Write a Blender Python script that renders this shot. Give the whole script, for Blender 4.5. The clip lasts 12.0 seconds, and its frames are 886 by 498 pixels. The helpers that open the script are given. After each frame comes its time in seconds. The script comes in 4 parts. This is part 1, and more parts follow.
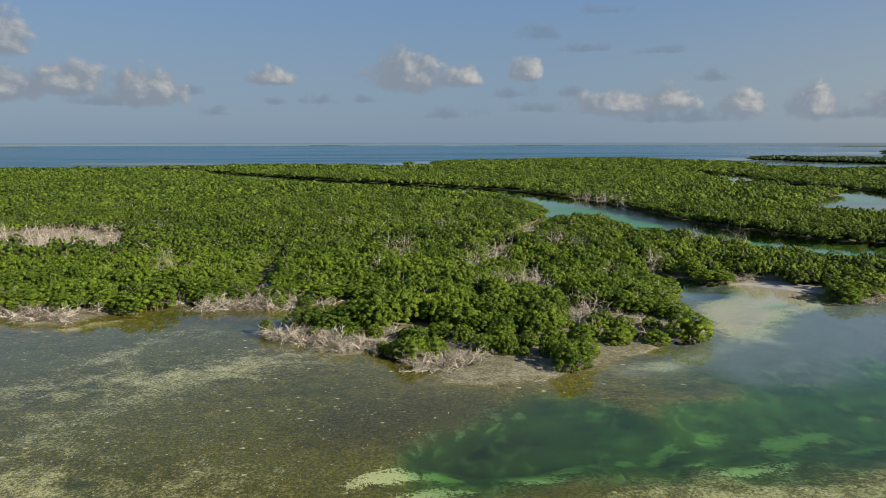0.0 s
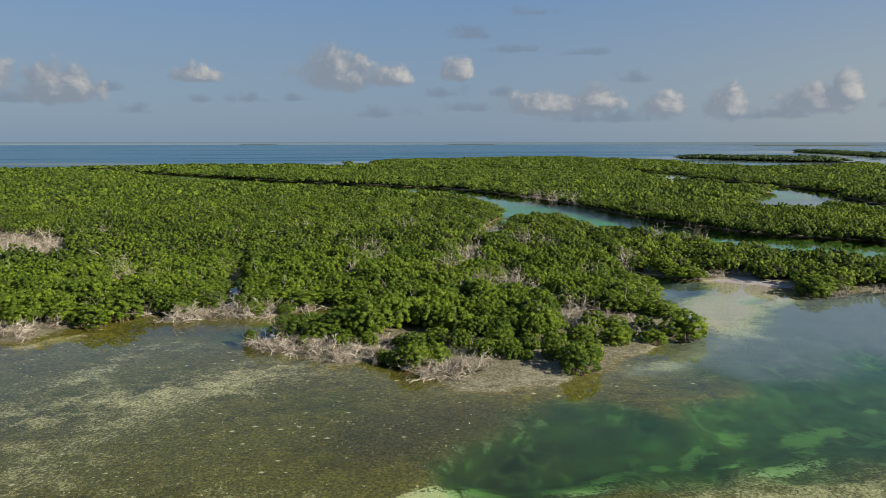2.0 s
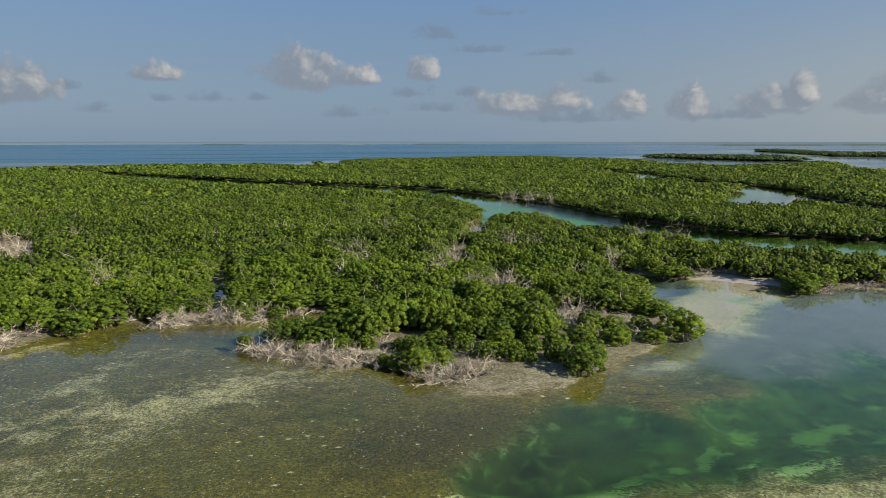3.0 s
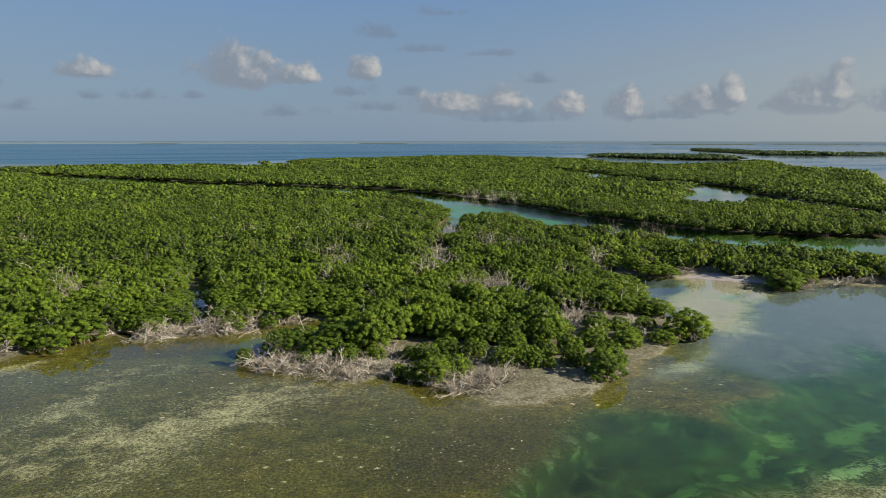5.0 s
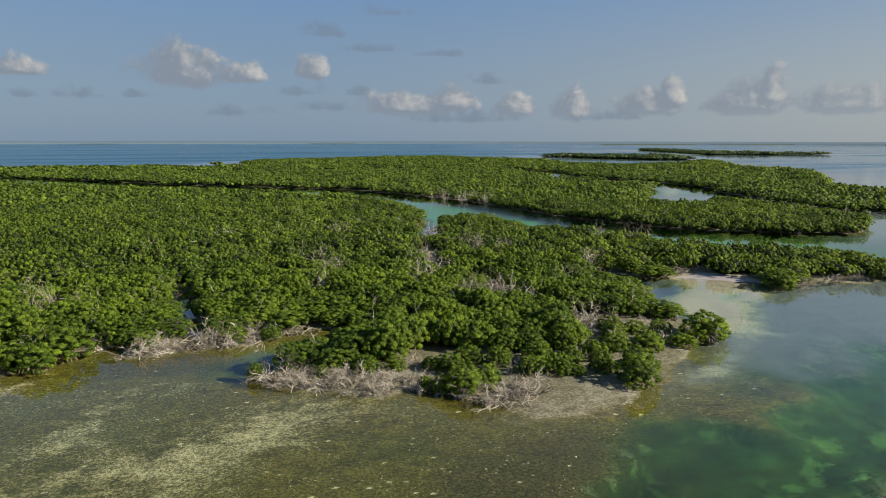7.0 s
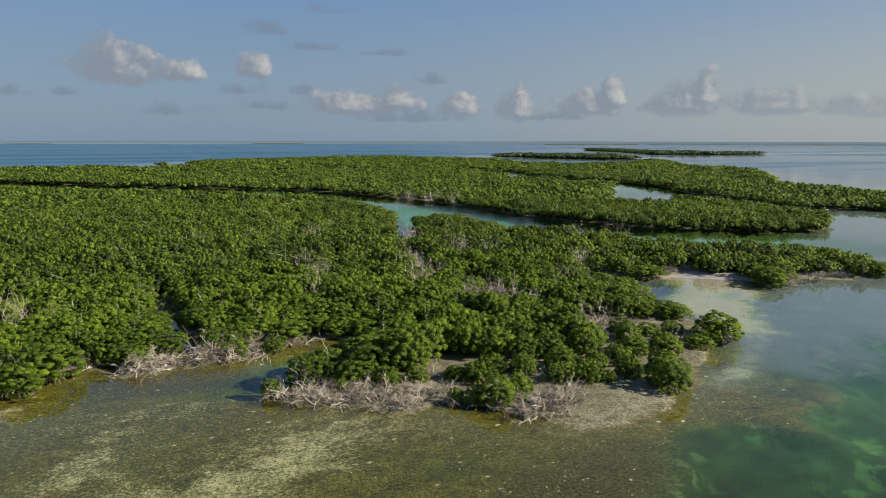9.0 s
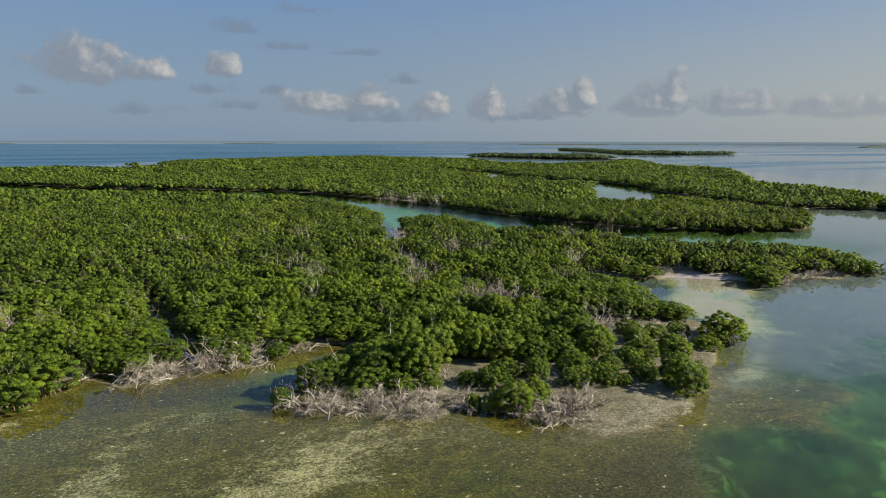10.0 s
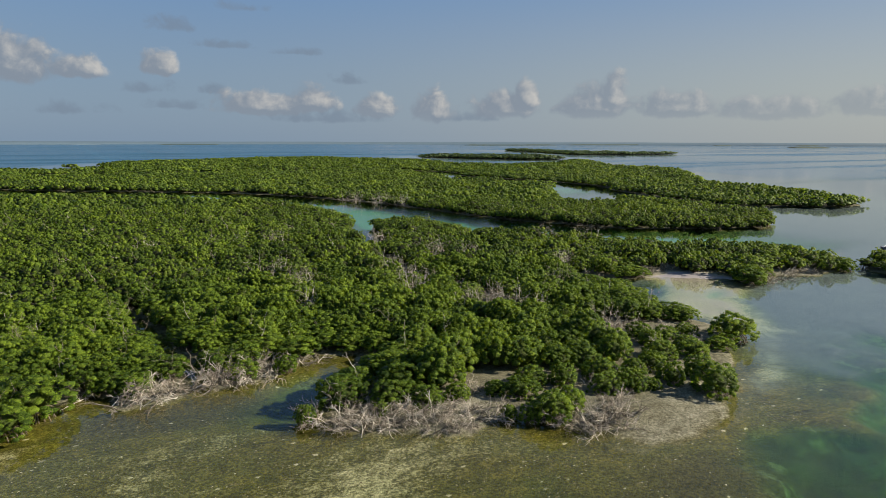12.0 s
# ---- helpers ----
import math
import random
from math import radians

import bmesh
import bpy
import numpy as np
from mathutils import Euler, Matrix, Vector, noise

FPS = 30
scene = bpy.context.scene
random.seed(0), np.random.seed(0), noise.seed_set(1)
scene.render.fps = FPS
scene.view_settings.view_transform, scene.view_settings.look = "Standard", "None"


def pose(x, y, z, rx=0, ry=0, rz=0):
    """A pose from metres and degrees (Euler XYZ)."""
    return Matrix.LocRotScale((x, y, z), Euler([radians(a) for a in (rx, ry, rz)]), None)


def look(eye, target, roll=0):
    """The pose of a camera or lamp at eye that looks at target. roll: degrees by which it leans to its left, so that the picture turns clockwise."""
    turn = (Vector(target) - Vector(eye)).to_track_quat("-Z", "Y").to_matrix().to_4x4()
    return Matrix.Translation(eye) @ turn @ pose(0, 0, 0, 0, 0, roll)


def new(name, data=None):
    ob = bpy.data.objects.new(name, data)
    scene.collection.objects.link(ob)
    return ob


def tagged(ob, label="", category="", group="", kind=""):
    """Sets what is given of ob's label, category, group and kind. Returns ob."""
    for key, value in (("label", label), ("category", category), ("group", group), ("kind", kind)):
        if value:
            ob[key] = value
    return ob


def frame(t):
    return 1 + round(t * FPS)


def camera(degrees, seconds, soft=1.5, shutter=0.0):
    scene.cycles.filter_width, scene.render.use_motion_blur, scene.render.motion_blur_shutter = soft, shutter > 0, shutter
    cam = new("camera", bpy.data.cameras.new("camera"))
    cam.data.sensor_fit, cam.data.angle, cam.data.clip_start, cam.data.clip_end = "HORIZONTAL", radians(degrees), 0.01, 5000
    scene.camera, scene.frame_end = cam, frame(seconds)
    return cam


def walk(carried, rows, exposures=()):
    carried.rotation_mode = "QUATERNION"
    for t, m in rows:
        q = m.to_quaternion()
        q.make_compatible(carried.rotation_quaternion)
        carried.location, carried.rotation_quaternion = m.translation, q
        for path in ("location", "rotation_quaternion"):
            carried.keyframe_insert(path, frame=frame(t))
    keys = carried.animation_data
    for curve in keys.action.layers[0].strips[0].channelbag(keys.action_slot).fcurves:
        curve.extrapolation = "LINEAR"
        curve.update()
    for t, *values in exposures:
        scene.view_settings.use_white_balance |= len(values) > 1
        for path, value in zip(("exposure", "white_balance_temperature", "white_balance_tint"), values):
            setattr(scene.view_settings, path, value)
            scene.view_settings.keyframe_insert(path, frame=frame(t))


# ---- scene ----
cam = camera(68.6, 12.0, soft=0.5)
METRES, EYE, TILT, LEAN, TURN = 60.5, 30.0, 2.1, -0.5, 0.0
ROWS = [
    (0.0, 0.0, 0.0, 0.0, -0.11, -11.54, 0.55),
    (0.5, -0.0379, 0.0143, -0.0002, -1.57, -11.55, 0.47),
    (1.0, -0.0757, 0.0286, -0.0008, -3.0, -11.58, 0.41),
    (1.5, -0.1131, 0.0438, -0.0009, -4.56, -11.64, 0.35),
    (2.0, -0.1494, 0.0606, -0.0014, -5.97, -11.65, 0.28),
    (2.5, -0.1852, 0.0783, -0.0018, -7.39, -11.67, 0.21),
    (3.0, -0.2211, 0.0962, -0.0024, -8.83, -11.69, 0.16),
    (5.0, -0.3616, 0.1853, -0.0047, -13.83, -11.74, -0.05),
    (5.5, -0.3949, 0.2117, -0.0058, -14.92, -11.74, -0.08),
    (6.0, -0.4277, 0.2384, -0.0067, -15.98, -11.74, -0.12),
    (6.5, -0.4601, 0.2664, -0.0078, -17.06, -11.72, -0.17),
    (7.0, -0.4923, 0.2945, -0.0086, -18.18, -11.71, -0.23),
    (9.0, -0.6195, 0.4091, -0.0125, -22.92, -11.7, -0.44),
    (9.5, -0.6495, 0.439, -0.0135, -24.09, -11.7, -0.51),
    (10.0, -0.6791, 0.4696, -0.0141, -25.26, -11.67, -0.56),
    (10.5, -0.7081, 0.5002, -0.0147, -26.43, -11.63, -0.59),
    (11.0, -0.7364, 0.5305, -0.0158, -27.59, -11.6, -0.64),
    (11.5, -0.764, 0.5611, -0.0168, -28.79, -11.59, -0.7),
    (12.0, -0.7909, 0.5916, -0.0181, -30.05, -11.57, -0.75),
]

walk(cam, [(t, pose(0, 0, EYE, TILT, LEAN, TURN) @ pose(METRES * x, METRES * y, METRES * z, 90 + pitch, roll, yaw)) for t, x, y, z, yaw, pitch, roll in ROWS])

# ---- light ----
SUN_AZ, SUN_EL = 119.0, 26.0        # degrees clockwise from +y, and above the horizon
scene.view_settings.exposure = 0.88


def node(tree, kind, **values):
    n = tree.nodes.new(kind)
    for key, value in values.items():
        if key == "op":
            n.operation = value
        elif key == "ins":
            for slot, v in value.items():
                if isinstance(v, bpy.types.NodeSocket):
                    tree.links.new(v, n.inputs[slot])
                else:
                    n.inputs[slot].default_value = v
    return n


def maths(tree, op, a, b=0.0, c=0.0, clamp=False):
    n = node(tree, "ShaderNodeMath", op=op, ins={0: a, 1: b, 2: c})
    n.use_clamp = clamp
    return n.outputs[0]


def ramp(tree, fac, stops, interpolation="LINEAR"):
    n = node(tree, "ShaderNodeValToRGB", ins={0: fac})
    n.color_ramp.interpolation = interpolation
    els = n.color_ramp.elements
    while len(els) < len(stops):
        els.new(0.5)
    for e, (p, c) in zip(els, stops):
        e.position, e.color = p, (c, c, c, 1) if isinstance(c, (int, float)) else (*c, 1)
    return n.outputs[0]


def smooth(tree, v, lo, hi, a=0.0, b=1.0):
    n = node(tree, "ShaderNodeMapRange", ins={0: v, 1: lo, 2: hi, 3: a, 4: b})
    n.interpolation_type = "SMOOTHSTEP"
    return n.outputs[0]


def mix(tree, fac, a, b, how="MIX"):
    n = tree.nodes.new("ShaderNodeMix")
    n.data_type, n.blend_type = "RGBA", how
    for slot, v in ((0, fac), (6, a), (7, b)):
        if isinstance(v, bpy.types.NodeSocket):
            tree.links.new(v, n.inputs[slot])
        else:
            n.inputs[slot].default_value = v if slot == 0 else (*v, 1) if len(v) == 3 else v
    return n.outputs[2]


def noisy(tree, vec, scale, detail=4.0, rough=0.55, distortion=0.0):
    n = node(tree, "ShaderNodeTexNoise", ins={"Vector": vec, "Scale": scale, "Detail": detail, "Roughness": rough, "Distortion": distortion})
    return n.outputs["Fac"]


# clouds: azimuth, elevation, half width, half height (degrees)
SUNLIT = [(-3.0, 6.2, 3.6, 3.1), (1.6, 5.6, 2.2, 1.5), (7.2, 6.1, 1.6, 1.6), (-14.2, 5.4, 2.2, 1.3), (-24.0, 4.3, 3.3, 2.4), (-29.3, 4.8, 3.4, 2.1), (-33.5, 4.4, 3.2, 2.2),
          (-33.4, 7.8, 2.4, 2.8), (14.8, 3.2, 4.4, 1.7), (18.9, 3.7, 2.4, 1.9), (24.6, 3.0, 2.2, 1.6), (29.3, 3.0, 2.2, 2.1), (35.4, 3.2, 3.2, 2.0), (37.2, 3.9, 1.4, 1.9),
          (43.0, 3.4, 3.6, 2.2), (44.4, 4.2, 1.5, 2.4), (49.5, 3.1, 4.0, 1.8), (56.0, 2.7, 4.2, 1.6), (64.0, 3.0, 4.5, 1.8), (-44.0, 5.5, 5.0, 2.6)]
SHADED = [(-19.0, 2.6, 1.6, 0.9), (6.2, 4.2, 2.6, 0.9), (8.0, 2.9, 3.2, 0.8), (-10.4, 3.7, 2.3, 1.0), (8.0, 9.0, 2.4, 1.1), (12.3, 7.7, 3.4, 0.7), (17.5, 7.3, 3.0, 0.6), (11.0, 4.2, 1.2, 0.8), (22.0, 5.3, 1.9, 1.0),
          (-20.8, 4.2, 1.9, 0.8), (0.5, 2.5, 3.4, 1.0), (-6.6, 3.6, 1.6, 0.6), (-14.0, 3.4, 1.4, 0.6), (-27.0, 3.2, 4.0, 0.8), (14.0, 10.6, 2.6, 0.7), (32.0, 2.2, 5.0, 1.0), (20.0, 2.0, 6.0, 0.9)]


def cloud_density(clouds, ragged):
    g = bpy.data.node_groups.new("cloud_density", "ShaderNodeTree")
    g.interface.new_socket("Place", in_out="INPUT", socket_type="NodeSocketVector")
    g.interface.new_socket("Density", in_out="OUTPUT", socket_type="NodeSocketFloat")
    gi, go = g.nodes.new("NodeGroupInput"), g.nodes.new("NodeGroupOutput")
    place = gi.outputs[0]
    best = None
    for az, el, w, h in clouds:
        off = node(g, "ShaderNodeVectorMath", op="SUBTRACT", ins={0: place, 1: (az, el - 0.35 * h, 0)}).outputs[0]
        scaled = node(g, "ShaderNodeVectorMath", op="MULTIPLY", ins={0: off, 1: (1 / w, 1 / h, 0)}).outputs[0]
        # flatter below than above
        low = node(g, "ShaderNodeVectorMath", op="MINIMUM", ins={0: scaled, 1: (0, 0, 0)}).outputs[0]
        low = node(g, "ShaderNodeVectorMath", op="MULTIPLY", ins={0: low, 1: (0, 1.6, 0)}).outputs[0]
        both = node(g, "ShaderNodeVectorMath", op="ADD", ins={0: scaled, 1: low}).outputs[0]
        far = node(g, "ShaderNodeVectorMath", op="LENGTH", ins={0: both}).outputs["Value"]
        d = maths(g, "SUBTRACT", 1.0, far)
        best = d if best is None else maths(g, "MAXIMUM", best, d)
    n1 = noisy(g, place, 0.6, 7, 0.58, 0.3)
    n2 = noisy(g, place, 0.28, 2, 0.5)
    wob = maths(g, "ADD", maths(g, "MULTIPLY_ADD", n1, ragged, -0.5 * ragged), maths(g, "MULTIPLY_ADD", n2, 0.5, -0.25))
    g.links.new(maths(g, "ADD", best, wob), go.inputs[0])
    return g


world = bpy.data.worlds.new("world")
scene.world = world
world.use_nodes = True
wt = world.node_tree
wt.nodes.clear()
sky = wt.nodes.new("ShaderNodeTexSky")
sky.sky_type, sky.sun_disc = "NISHITA", False
sky.sun_elevation, sky.sun_rotation = radians(SUN_EL), radians(SUN_AZ)
sky.air_density, sky.dust_density, sky.ozone_density, sky.altitude = 1.0, 1.2, 2.0, 0
way = node(wt, "ShaderNodeVectorMath", op="NORMALIZE", ins={0: node(wt, "ShaderNodeTexCoord").outputs["Generated"]}).outputs[0]
sep = node(wt, "ShaderNodeSeparateXYZ", ins={0: way})
azimuth = maths(wt, "MULTIPLY", maths(wt, "ARCTAN2", sep.outputs[0], sep.outputs[1]), 57.2958)
height_deg = maths(wt, "MULTIPLY", maths(wt, "ARCSINE", sep.outputs[2]), 57.2958)
spot = node(wt, "ShaderNodeCombineXYZ", ins={0: azimuth, 1: height_deg}).outputs[0]
density = cloud_density(SUNLIT, 1.4)
here = node(wt, "ShaderNodeGroup")
here.node_tree = density
wt.links.new(spot, here.inputs[0])
there = node(wt, "ShaderNodeGroup")
there.node_tree = density
wt.links.new(node(wt, "ShaderNodeVectorMath", op="ADD", ins={0: spot, 1: (0.5, 0.42, 0)}).outputs[0], there.inputs[0])
dim = node(wt, "ShaderNodeGroup")
dim.node_tree = cloud_density(SHADED, 2.4)
wt.links.new(spot, dim.inputs[0])
cover = smooth(wt, here.outputs[0], -0.08, 0.38)
grey = smooth(wt, dim.outputs[0], 0.05, 0.9, 0.0, 0.6)
lit = smooth(wt, maths(wt, "SUBTRACT", here.outputs[0], there.outputs[0]), -0.08, 0.95)
tone = mix(wt, lit, (2.75, 3.25, 3.95), (7.3, 7.0, 6.5))
sunward = maths(wt, "ADD", maths(wt, "MULTIPLY", sep.outputs[0], math.sin(radians(SUN_AZ))), maths(wt, "MULTIPLY", sep.outputs[1], math.cos(radians(SUN_AZ))))
haze = mix(wt, smooth(wt, sunward, -0.5, 0.95), (2.6, 3.7, 5.1), (5.0, 5.3, 5.1))
haze = mix(wt, smooth(wt, height_deg, 3.0, 19.0), haze, (1.55, 3.4, 6.7))
haze = mix(wt, smooth(wt, height_deg, 18.0, 60.0), haze, (0.9, 2.0, 4.2))
veil = mix(wt, smooth(wt, height_deg, -1.0, 40.0, 0.85, 0.45), sky.outputs[0], haze)
cover = maths(wt, "MULTIPLY", cover, smooth(wt, height_deg, 0.3, 3.0, 0.2, 0.9))
veil = mix(wt, maths(wt, "MULTIPLY", grey, smooth(wt, sunward, 0.3, 0.9, 1.0, 0.35)), veil, (2.15, 2.75, 3.6))
full = mix(wt, maths(wt, "MULTIPLY", cover, smooth(wt, sunward, 0.0, 0.7, 1.0, 0.5)), veil, tone)
wt.links.new(full, node(wt, "ShaderNodeBackground", ins={1: 0.046}).inputs[0])
bg = [n for n in wt.nodes if n.type == "BACKGROUND"][0]
out = wt.nodes.new("ShaderNodeOutputWorld")
wt.links.new(bg.outputs[0], out.inputs[0])

sun = new("sun", bpy.data.lights.new("sun", "SUN"))
sun.data.energy, sun.data.angle, sun.data.color = 5.6, radians(0.6), (0.955, 0.865, 0.70)
to_sun = Vector((math.sin(radians(SUN_AZ)) * math.cos(radians(SUN_EL)), math.cos(radians(SUN_AZ)) * math.cos(radians(SUN_EL)), math.sin(radians(SUN_EL))))
sun.matrix_world = look((0, 0, 300), Vector((0, 0, 300)) - to_sun)


# ---- materials ----
def material(name):
    m = bpy.data.materials.new(name)
    m.use_nodes = True
    t = m.node_tree
    t.nodes.clear()
    o = t.nodes.new("ShaderNodeOutputMaterial")
    return m, t, o


def where(t):
    return node(t, "ShaderNodeNewGeometry").outputs["Position"]


def bumped(t, v, strength, distance):
    return node(t, "ShaderNodeBump", ins={"Strength": strength, "Distance": distance, "Height": v}).outputs[0]


def foliage_material(name, dark, mid, light):
    m, t, o = material(name)
    geo = node(t, "ShaderNodeNewGeometry")
    p = geo.outputs["Position"]
    patch = noisy(t, p, 0.045, 3)
    crown = noisy(t, p, 0.4, 4)
    leaf = geo.outputs["Random Per Island"]
    f = maths(t, "ADD", maths(t, "MULTIPLY_ADD", patch, 0.75, -0.15), maths(t, "MULTIPLY", crown, 0.45))
    f = maths(t, "ADD", f, maths(t, "MULTIPLY_ADD", leaf, 0.38, -0.13))
    grain = maths(t, "ADD", maths(t, "MULTIPLY", noisy(t, p, 5.0, 3, 0.7), 0.5), maths(t, "MULTIPLY", noisy(t, p, 15.0, 3, 0.7), 0.5))
    f = maths(t, "ADD", f, maths(t, "MULTIPLY_ADD", grain, 2.2, -1.1))
    col = ramp(t, f, [(0.25, dark), (0.5, mid), (0.78, light)])
    # shade inside the crowns, painted as a much darker green
    inner_shade = node(t, "ShaderNodeAttribute")
    inner_shade.attribute_name = "inner_shade"
    col = mix(t, inner_shade.outputs["Fac"], col, mix(t, grain, (0.022, 0.032, 0.009), (0.072, 0.082, 0.028)))
    b = node(t, "ShaderNodeBsdfPrincipled", ins={"Base Color": col, "Roughness": 0.5, "Specular IOR Level": 0.2, "Normal": bumped(t, grain, 0.9, 0.2)})
    tr = node(t, "ShaderNodeBsdfTranslucent", ins={0: mix(t, 1.0, col, (1.25, 1.15, 0.5), "MULTIPLY")})
    s = node(t, "ShaderNodeMixShader", ins={0: 0.5, 1: b.outputs[0], 2: tr.outputs[0]})
    t.links.new(s.outputs[0], o.inputs[0])
    return m


def wood_material(name, dark, light, scale=3.0):
    m, t, o = material(name)
    p = where(t)
    col = mix(t, noisy(t, p, scale, 5, 0.65), dark, light)
    col = mix(t, smooth(t, noisy(t, p, 0.25, 2), 0.4, 0.75, 0.0, 0.35), col, (0.17, 0.12, 0.08))
    b = node(t, "ShaderNodeBsdfPrincipled", ins={"Base Color": col, "Roughness": 0.85, "Specular IOR Level": 0.2, "Normal": bumped(t, noisy(t, p, 14, 4), 0.5, 0.03)})
    t.links.new(b.outputs[0], o.inputs[0])
    return m


LEAF = foliage_material("mangrove_leaf", (0.035, 0.070, 0.008), (0.103, 0.173, 0.0145), (0.234, 0.324, 0.0285))
BARK = wood_material("mangrove_bark", (0.08, 0.06, 0.042), (0.22, 0.18, 0.14))


def deadwood_material():
    m, t, o = material("bleached_wood")
    geo = node(t, "ShaderNodeNewGeometry")
    p = geo.outputs["Position"]
    each = maths(t, "FRACT", maths(t, "ADD", geo.outputs["Random Per Island"], node(t, "ShaderNodeObjectInfo").outputs["Random"]))
    own = maths(t, "ADD", maths(t, "MULTIPLY", each, 0.6), maths(t, "MULTIPLY", noisy(t, p, 1.5, 4, 0.7), 0.5))
    col = ramp(t, own, [(0.15, (0.07, 0.056, 0.042)), (0.5, (0.25, 0.215, 0.17)), (0.8, (0.52, 0.47, 0.40)), (1.0, (0.66, 0.62, 0.55))])
    b = node(t, "ShaderNodeBsdfPrincipled", ins={"Base Color": col, "Roughness": 0.85, "Specular IOR Level": 0.2, "Normal": bumped(t, noisy(t, p, 14, 4), 0.5, 0.03)})
    t.links.new(b.outputs[0], o.inputs[0])
    return m


DEADWOOD = deadwood_material()
# mangrove green shifted towards blue-grey, aerial haze painted into the leaf colour
FAR_GREEN_HAZED = foliage_material("far_mangrove_hazed", (0.050, 0.086, 0.038), (0.086, 0.138, 0.054), (0.130, 0.186, 0.074))


def bed_material():
    m, t, o = material("sea_bed")
    p = where(t)
    z = node(t, "ShaderNodeSeparateXYZ", ins={0: p}).outputs[2]
    share = {}
    for name in ("marl", "deep", "patch", "milk"):
        a = node(t, "ShaderNodeAttribute")
        a.attribute_name = name
        share[name] = a.outputs["Fac"]
    drift = node(t, "ShaderNodeMapping", ins={0: p, 2: (0, 0, radians(-20)), 3: (0.7, 1.0, 1.0)}).outputs[0]
    big = noisy(t, drift, 0.1, 5, 0.6, 0.3)
    midn = noisy(t, drift, 0.5, 6, 0.7, 0.3)
    fine = noisy(t, p, 3.0, 6, 0.78)
    tuft = noisy(t, p, 6.5, 4, 0.75)
    # mats of brown algae over grey marl
    weed = mix(t, smooth(t, midn, 0.3, 0.7), (0.052, 0.049, 0.010), (0.117, 0.106, 0.021))
    weed = mix(t, smooth(t, big, 0.42, 0.62), weed, (0.086, 0.086, 0.024))
    weed = mix(t, smooth(t, fine, 0.42, 0.62), mix(t, 1.0, weed, (0.56, 0.56, 0.48), "MULTIPLY"), mix(t, 1.0, weed, (1.56, 1.53, 1.36), "MULTIPLY"))
    weed = mix(t, smooth(t, share["marl"], 0.0, -0.35), weed, mix(t, smooth(t, fine, 0.38, 0.64), (0.022, 0.022, 0.006), (0.098, 0.086, 0.026)))
    pale = mix(t, smooth(t, fine, 0.35, 0.65), (0.20, 0.188, 0.118), (0.465, 0.437, 0.308))
    f = maths(t, "ADD", maths(t, "ADD", share["marl"], maths(t, "MULTIPLY_ADD", big, 1.1, -0.55)), maths(t, "MULTIPLY_ADD", midn, 1.3, -0.65))
    f = maths(t, "ADD", f, maths(t, "MULTIPLY_ADD", fine, 1.05, -0.52))
    col = mix(t, smooth(t, f, 0.28, 0.92), weed, pale)
    col = mix(t, smooth(t, tuft, 0.5, 0.66, 0.0, 0.42), col, (0.045, 0.042, 0.022))
    # scattered pale sponges and shell heaps
    squat = node(t, "ShaderNodeMapping", ins={0: p, 2: (0, 0, radians(20)), 3: (0.75, 1.25, 1.0)}).outputs[0]
    for scale, reach, share_of, gate, strength in ((0.85, 0.21, 0.5, midn, 0.95), (1.8, 0.2, 0.4, big, 0.9)):
        vor = node(t, "ShaderNodeTexVoronoi", ins={"Vector": squat, "Scale": scale, "Randomness": 1.0})
        own = node(t, "ShaderNodeSeparateColor", ins={0: vor.outputs["Color"]})
        size = maths(t, "MULTIPLY", smooth(t, own.outputs[0], 1 - share_of, 1.0, 0.0, 1.0), reach)
        dot = smooth(t, maths(t, "SUBTRACT", size, maths(t, "MULTIPLY_ADD", fine, 0.9, vor.outputs["Distance"])), -0.45, -0.36)
        col = mix(t, maths(t, "MULTIPLY", maths(t, "MULTIPLY", dot, strength), maths(t, "MULTIPLY", smooth(t, gate, 0.36, 0.52), smooth(t, z, -0.6, -0.35))), col, (0.44, 0.41, 0.31))
    col = mix(t, smooth(t, share["marl"], 0.78, 1.15), col, mix(t, maths(t, "ADD", maths(t, "MULTIPLY", fine, 0.3), maths(t, "MULTIPLY", big, 0.7)), (0.21, 0.19, 0.188), (0.40, 0.37, 0.37)))
    # crisp banks of bare marl
    bank = maths(t, "ADD", share["patch"], maths(t, "ADD", maths(t, "MULTIPLY_ADD", midn, 3.0, -1.4), maths(t, "MULTIPLY_ADD", fine, 3.4, -1.65)))
    wisp = noisy(t, node(t, "ShaderNodeMapping", ins={0: p, 2: (0, 0, radians(25)), 3: (0.34, 0.13, 1.0)}).outputs[0], 1.0, 5, 0.65, 1.2)
    wisp = maths(t, "MULTIPLY", smooth(t, maths(t, "MULTIPLY_ADD", fine, 0.25, wisp), 0.64, 0.76), smooth(t, z, -0.35, -1.0, 0.0, 0.42))
    bank = maths(t, "MULTIPLY", smooth(t, bank, 0.42, 0.72), smooth(t, share["patch"], 0.03, 0.3))
    bank = maths(t, "MAXIMUM", bank, maths(t, "MULTIPLY", wisp, smooth(t, share["marl"], 0.9, 0.6)))
    col = mix(t, bank, col, mix(t, fine, (0.22, 0.24, 0.15), (0.46, 0.46, 0.33)))
    # drained mud with shell grit above the water
    grit = maths(t, "ADD", maths(t, "MULTIPLY", fine, 0.45), maths(t, "ADD", maths(t, "MULTIPLY", midn, 0.25), maths(t, "MULTIPLY", noisy(t, p, 8.0, 4, 0.7), 0.3)))
